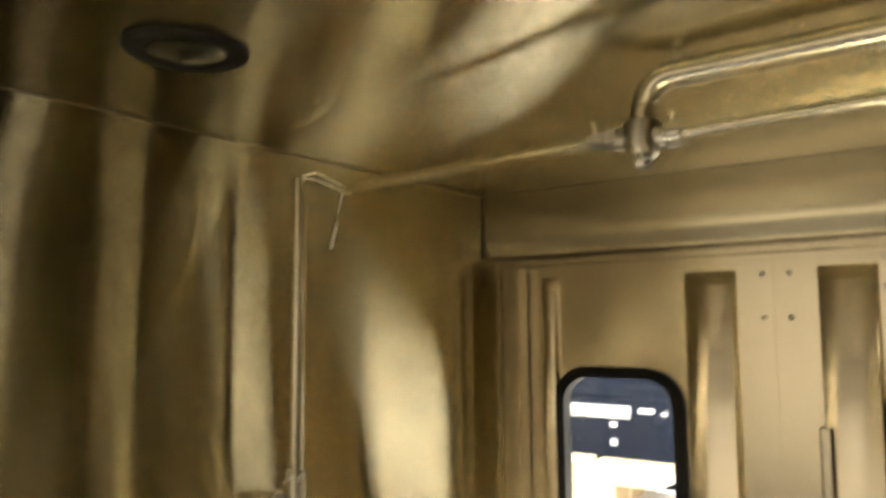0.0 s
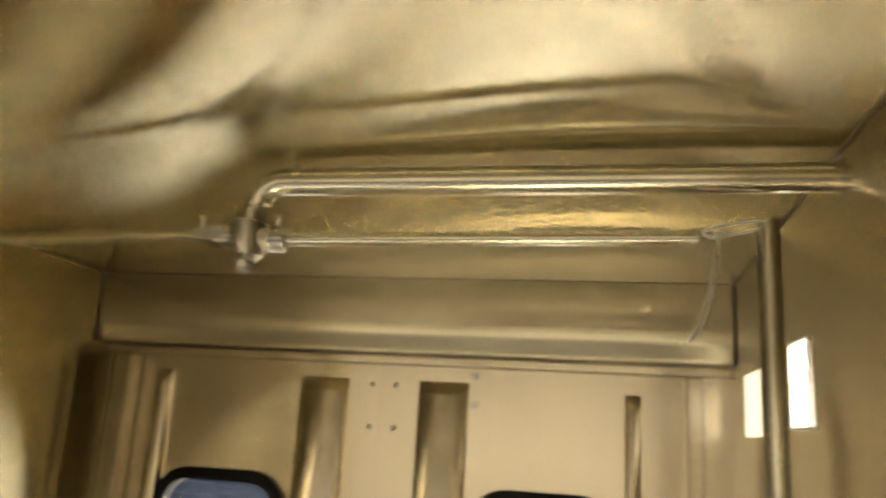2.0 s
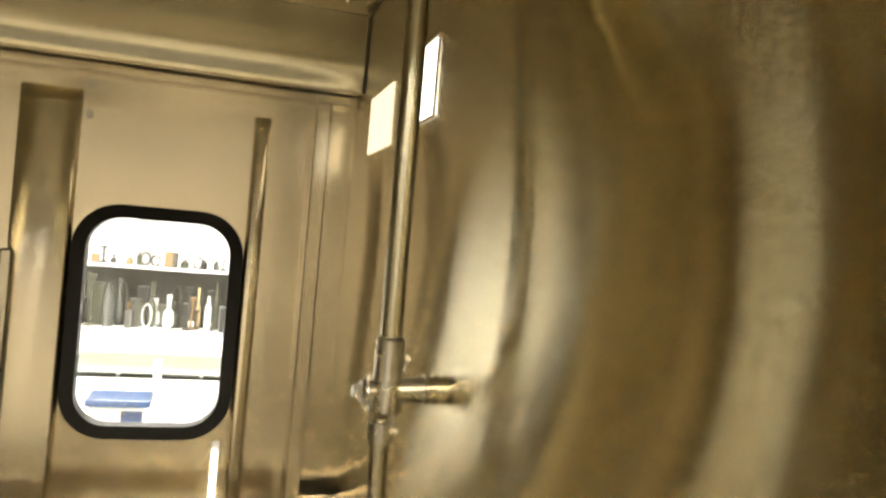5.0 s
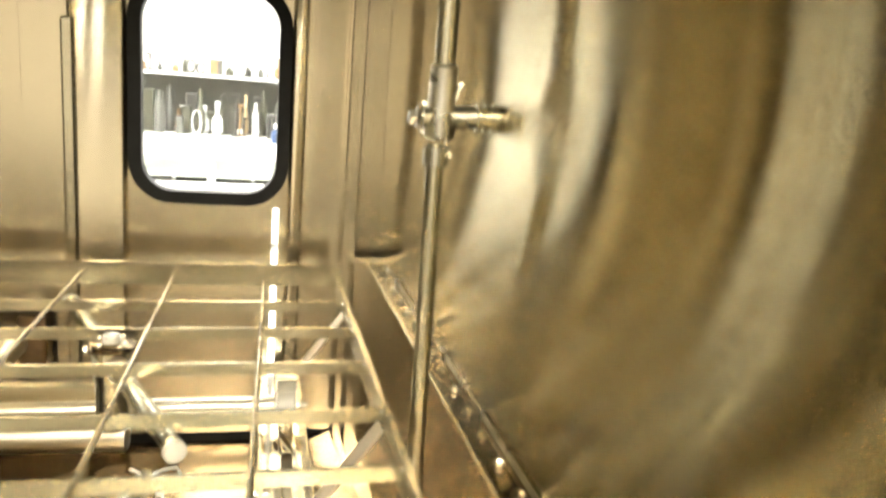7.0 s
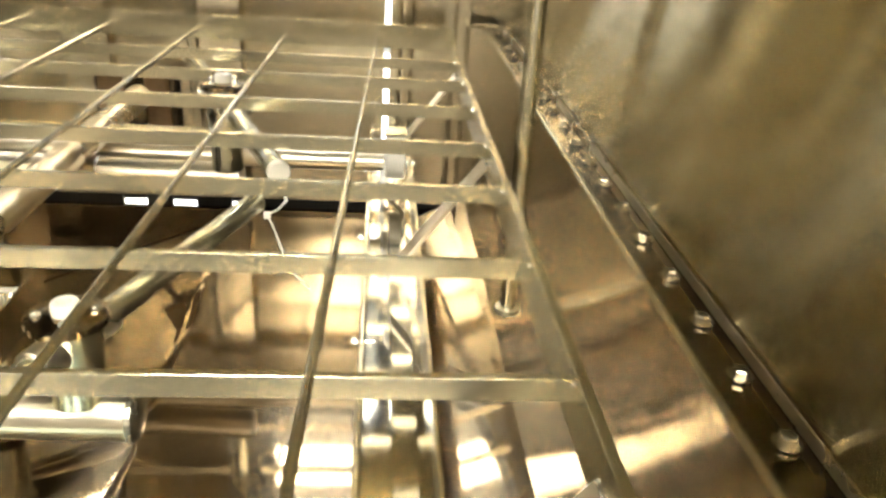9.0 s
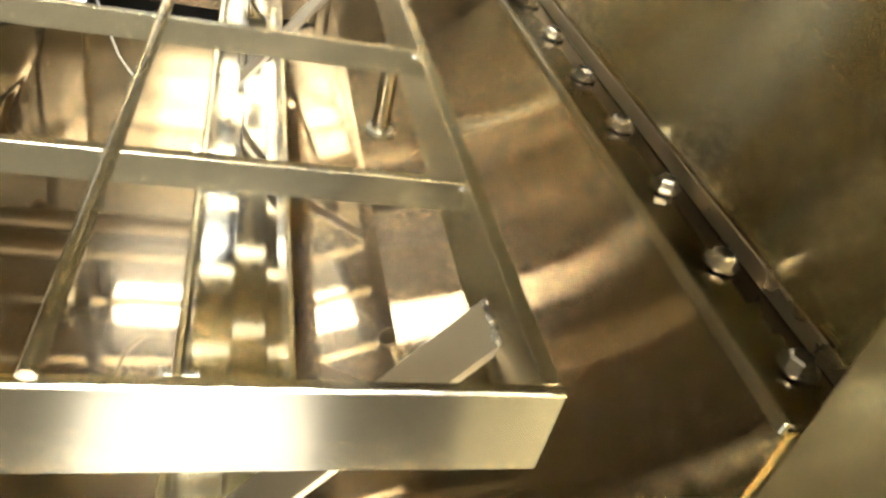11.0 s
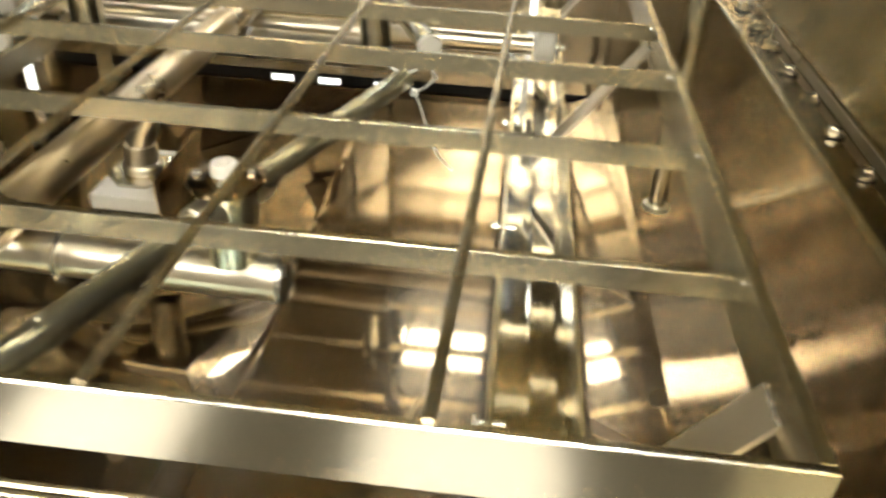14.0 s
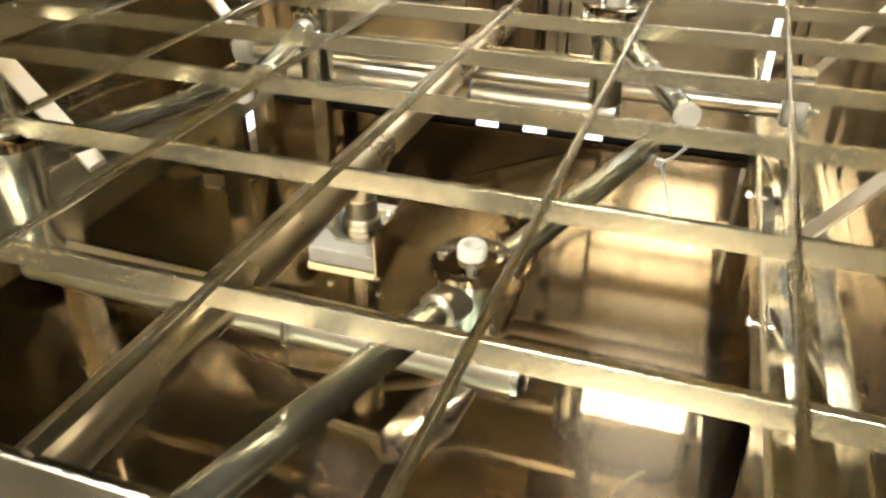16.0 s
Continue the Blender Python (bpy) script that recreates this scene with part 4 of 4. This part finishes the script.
# walls in front of the washer are out of view; tones shape its reflections
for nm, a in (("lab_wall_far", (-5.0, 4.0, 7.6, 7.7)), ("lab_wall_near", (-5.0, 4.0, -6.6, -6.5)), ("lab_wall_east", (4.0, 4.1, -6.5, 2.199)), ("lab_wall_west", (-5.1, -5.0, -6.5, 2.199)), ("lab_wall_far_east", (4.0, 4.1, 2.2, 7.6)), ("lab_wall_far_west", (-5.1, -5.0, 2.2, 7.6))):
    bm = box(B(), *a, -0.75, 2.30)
    thing(nm, bm, M_PAINT if "far" in nm else M_NEAR if nm == "lab_wall_near" else M_SIDE, "plain white workshop wall" if "far" in nm else "unseen workshop wall, beige to brighten the door's reflection" if nm == "lab_wall_near" else "unseen workshop side wall, dark brown to deepen reflections", "wall", kind="structure")
# unseen front, added to let light in only through the loading opening
bm = box(B(), -2.6, -1.377, 0.20, 0.24, -0.75, 1.6)
box(bm, 0.367, 1.6, 0.20, 0.24, -0.75, 1.6)
box(bm, -1.377, 0.367, 0.20, 0.24, ZC + 0.05, 1.6)
thing("machine_front", bm, M_DOOR, "unseen front panel round the opening, keeps outside light out", "panel", kind="structure")


def ceiling_light(x, y, z=2.292, w=0.3, l=1.2, tube=None):
    ob = empty("ceiling_light", "rectangular fluorescent ceiling light", "light", (x, y, z), group="workshop ceiling lights")
    part("frame", loop_frame(B(), [(-w / 2 - 0.02, -l / 2 - 0.02), (w / 2 + 0.02, -l / 2 - 0.02), (w / 2 + 0.02, l / 2 + 0.02), (-w / 2 - 0.02, l / 2 + 0.02)], [(-w / 2, -l / 2), (w / 2, -l / 2), (w / 2, l / 2), (-w / 2, l / 2)], -0.02, 0.005, 0, 0), M_PAINT, ob).matrix_basis = pose(0, 0, 0, -90)
    part("diffuser", box(B(), -w / 2, w / 2, -l / 2, l / 2, -0.012, -0.002), tube, ob)
    return ob


# front rows hang out of view and light the chamber through its opening
for x in (-0.5, 0.9):
    ceiling_light(x, -0.9, w=0.42, l=1.3, tube=M_LAMP)
for x, w in ((-2.60, 1.2), (-0.05, 1.35)):
    ceiling_light(x, -2.85, w=w, l=1.3, tube=M_SOFT)
for x in (-3.15, -1.55, 0.05, 1.65):
    ceiling_light(x, 4.13, w=1.5, l=0.38, tube=M_TUBE)

# bench, shelves and equipment beyond the windows
bench = empty("workbench", "long white workbench with a pale grey-green apron", "bench", (0, 5.2, -0.75))
part("top", box(B(), -1.3, 3.9, 0.0, 1.10, 0.618, 0.724, 0.008), M_PAINT, bench)
part("apron", box(B(), -1.28, 3.88, 0.05, 0.10, 0.487, 0.617), M_GREYG, bench, "pale grey-green apron")
part("slot", box(B(), -1.28, 3.88, 0.09, 0.10, 0.452, 0.486), M_BLACK, bench, "dark open slot")
for k in range(21):
    part("divider", box(B(), -1.26 + k * 0.25, -1.24 + k * 0.25, 0.07, 0.0895, 0.452, 0.486), M_GREYP, bench)
part("front", box(B(), -1.28, 3.88, 0.06, 0.10, 0.06, 0.451), M_PAINT, bench)
for lx in (-1.2, 1.3, 3.8):
    part("leg", box(B(), lx - 0.04, lx + 0.04, 0.15, 1.0, 0.0, 0.617), M_GREYP, bench)
shelf = empty("rack_shelf", "grey shelf full of dark tools and bottles", "shelf", (0, 6.0, -0.026))
part("board", box(B(), -1.2, 3.8, -0.16, 0.22, 0.384, 0.403), M_GREYP, shelf)
for x in (-1.2, 0.42, 2.05, 3.77):
    part("upright", box(B(), x, x + 0.03, -0.16, -0.13, 0, 0.65), M_GREYP, shelf)
part("back_panel", box(B(), -1.2, 3.8, 0.20, 0.22, 0.0, 0.383), M_BACK, shelf, "dark grey back panel")
rnd = random.Random(5)
SHADES = (M_BLACK, M_BLACK, M_BLACK, M_OLIVE, M_OLIVE, M_OLIVE, M_BACK, M_BACK, M_GREYP, M_RUST, M_TAN)


def clutter(k, x, y, z, high):
    """One small thing of the crowded shelf: a bottle, a box, a tool on its stand or a coiled hose."""
    h, mat, kind = rnd.uniform(0.35, 1.0) * high, rnd.choice(SHADES), rnd.choice("bbxxthc")
    w = rnd.uniform(0.014, 0.034)
    if kind == "b":
        bm = lathe(B(), [(w, 0), (w, h * 0.66), (w * 0.45, h * 0.80), (w * 0.45, h)], seg=12)
        thing("bottle", bm, mat, "small bottle standing in the crowded shelf", "bottle", group="bottles on the bench", at=(x, y, z))
    elif kind == "x":
        bm = box(B(), -w * 1.3, w * 1.3, -0.05, 0.05, 0, h * 0.8, 0.004)
        thing("parts_bin", bm, mat, "small storage bin standing in the crowded shelf", "bin", group="bins on the shelf", at=(x, y, z))
    elif kind == "t":
        bm = rod(B(), (0, 0, 0), (rnd.uniform(-0.02, 0.02), 0, h), 0.007, 10)
        box(bm, -0.026, 0.026, -0.02, 0.02, h * 0.90, h, 0.003)
        box(bm, -0.03, 0.03, -0.03, 0.03, 0, 0.012, 0.003)
        thing("hand_tool", bm, mat, "upright hand tool with a cross head and foot", "tool", group="tools on the bench", at=(x, y, z))
    elif kind == "h":
        bm = lathe(B(), [(w * 0.6, 0), (w * 1.4, h * 0.15), (w * 1.2, h * 0.5), (w * 0.4, h * 0.62), (w * 0.7, h)], seg=12)
        thing("pump_jar", bm, mat, "small jar with a pump head in the crowded shelf", "jar", group="jars on the bench", at=(x, y, z))
    else:
        bm = sweep(B(), [(0.03 * math.cos(a), 0.012 * a / 6, h * 0.45 + h * 0.40 * math.sin(a)) for a in np.linspace(-1.57, 9.0, 30)], 0.006, 8)
        box(bm, -0.03, 0.03, -0.02, 0.02, 0, h * 0.06, 0.003)
        thing("hose_coil", bm, mat, "coiled hose standing on a small foot", "hose", group="hoses on the bench", at=(x, y, z))


for k in range(132):
    clutter(k, -1.12 + k * 0.0248 + rnd.uniform(-0.012, 0.012), 5.62 + (k % 5) * 0.045, -0.0255, 0.36)
for k in range(48):
    clutter(k, -1.12 + k * 0.068 + rnd.uniform(-0.02, 0.02), 6.02, 0.3775, 0.15)

sign = empty("display_panel", "dark navy display panel with pale lettering bars", "sign", (-3.17, 6.00, 0.305))
part("board", box(B(), -0.30, 1.15, 0, 0.05, -1.00, -0.073, 0.006), M_NAVY, sign)
for x0, x1, z0, z1 in ((-0.11, 0.51, -0.220, -0.143), (-0.11, 0.51, -0.245, -0.230), (0.58, 0.71, -0.192, -0.155), (0.77, 0.82, -0.205, -0.176), (0.33, 0.39, -0.320, -0.275), (0.33, 0.39, -0.467, -0.412)):
    part("lettering_bar", box(B(), x0, x1, -0.006, -0.0005, z0, z1), M_PAINT, sign)
part("blue_header", box(B(), -0.30, 1.15, -0.008, 0.05, -0.072, 0.018, 0.006), M_NAVY, sign, "")
part("top_panel", box(B(), -0.30, 1.15, -0.014, 0.06, 0.019, 0.77, 0.006), M_NAVY, sign, "dark top panel")
for x in (-0.2, 1.0):
    part("leg", box(B(), x - 0.03, x + 0.03, 0.0, 0.05, -1.055, -1.0005), M_GREYP, sign)
table = empty("side_table", "low pale wooden side table", "table", (-3.08, 5.17, -0.75))
part("top", box(B(), -1.1, 1.1, -0.5, 0.5, 0.30, 0.36, 0.008), M_PAINT, table)
for x in (-1.0, 1.0):
    for y in (-0.42, 0.42):
        part("leg", box(B(), x - 0.03, x + 0.03, y - 0.03, y + 0.03, 0, 0.2995), M_GREYP, table)
for x, y, z, w, h in ((-3.26, 5.16, -0.3895, 0.29, 0.137), (-2.62, 5.20, -0.3895, 0.29, 0.137), (-3.01, 5.20, -0.2515, 0.31, 0.100), (-2.33, 5.20, -0.2515, 0.31, 0.092)):
    bx_ = empty("carton", "pale cardboard carton with taped top", "box", (x, y, z), group="cartons")
    part("body", box(B(), -w, w, -0.25, 0.25, 0, h, 0.004), M_BOX, bx_)
    part("tape", box(B(), -w - 0.001, w + 0.001, -0.03, 0.03, 0.004, h + 0.001), M_LABEL, bx_)
tub = empty("storage_tub", "white storage tub with a blue rim on the floor", "tub", (-0.42, 4.70, -0.75))
part("body", box(B(), -0.15, 0.15, -0.12, 0.12, 0.0, 0.42, 0.01), M_PAINT, tub)
part("rim", box(B(), -0.165, 0.165, -0.135, 0.135, 0.4205, 0.46, 0.006), M_BLUE, tub, "blue rim")
part("label_plate", box(B(), 0.02, 0.13, -0.1225, -0.1205, 0.28, 0.40, 0.0004), M_BLUE, tub, "blue plate")
bot = empty("spray_bottle", "pale blue spray bottle standing on the workbench", "bottle", (0.14, 5.34, -0.0255))
part("body", lathe(B(), [(0.030, 0), (0.032, 0.01), (0.030, 0.07), (0.012, 0.09), (0.012, 0.10)], seg=16), M_BLUE, bot)
part("cap", lathe(B(), [(0.015, 0.1005), (0.015, 0.125), (0.008, 0.13)], seg=16), M_PAINT, bot, "white cap")
post = empty("bench_post", "white post standing in front of the workbench", "post", (-0.26, 5.12, -0.75))
part("upright", box(B(), -0.022, 0.022, -0.02, 0.02, 0, 0.60, 0.003), M_PAINT, post)
part("foot", box(B(), -0.06, 0.06, -0.05, -0.021, 0, 0.02, 0.002), M_GREYP, post)
col = empty("wall_column", "pale grey window column on the far wall", "column", (-0.57, 7.56, 0.45))
part("frame", box(B(), -0.085, 0.085, 0.0, 0.039, 0.0, 1.84, 0.004), M_GREYP, col)
for k in range(5):
    part("pane", box(B(), -0.055, 0.055, -0.004, -0.0005, 0.03 + k * 0.36, 0.34 + k * 0.36, 0.001), M_GREYG, col)
part("foot", box(B(), -0.07, 0.07, 0.0, 0.039, -1.20, -0.001, 0.004), M_GREYP, col)
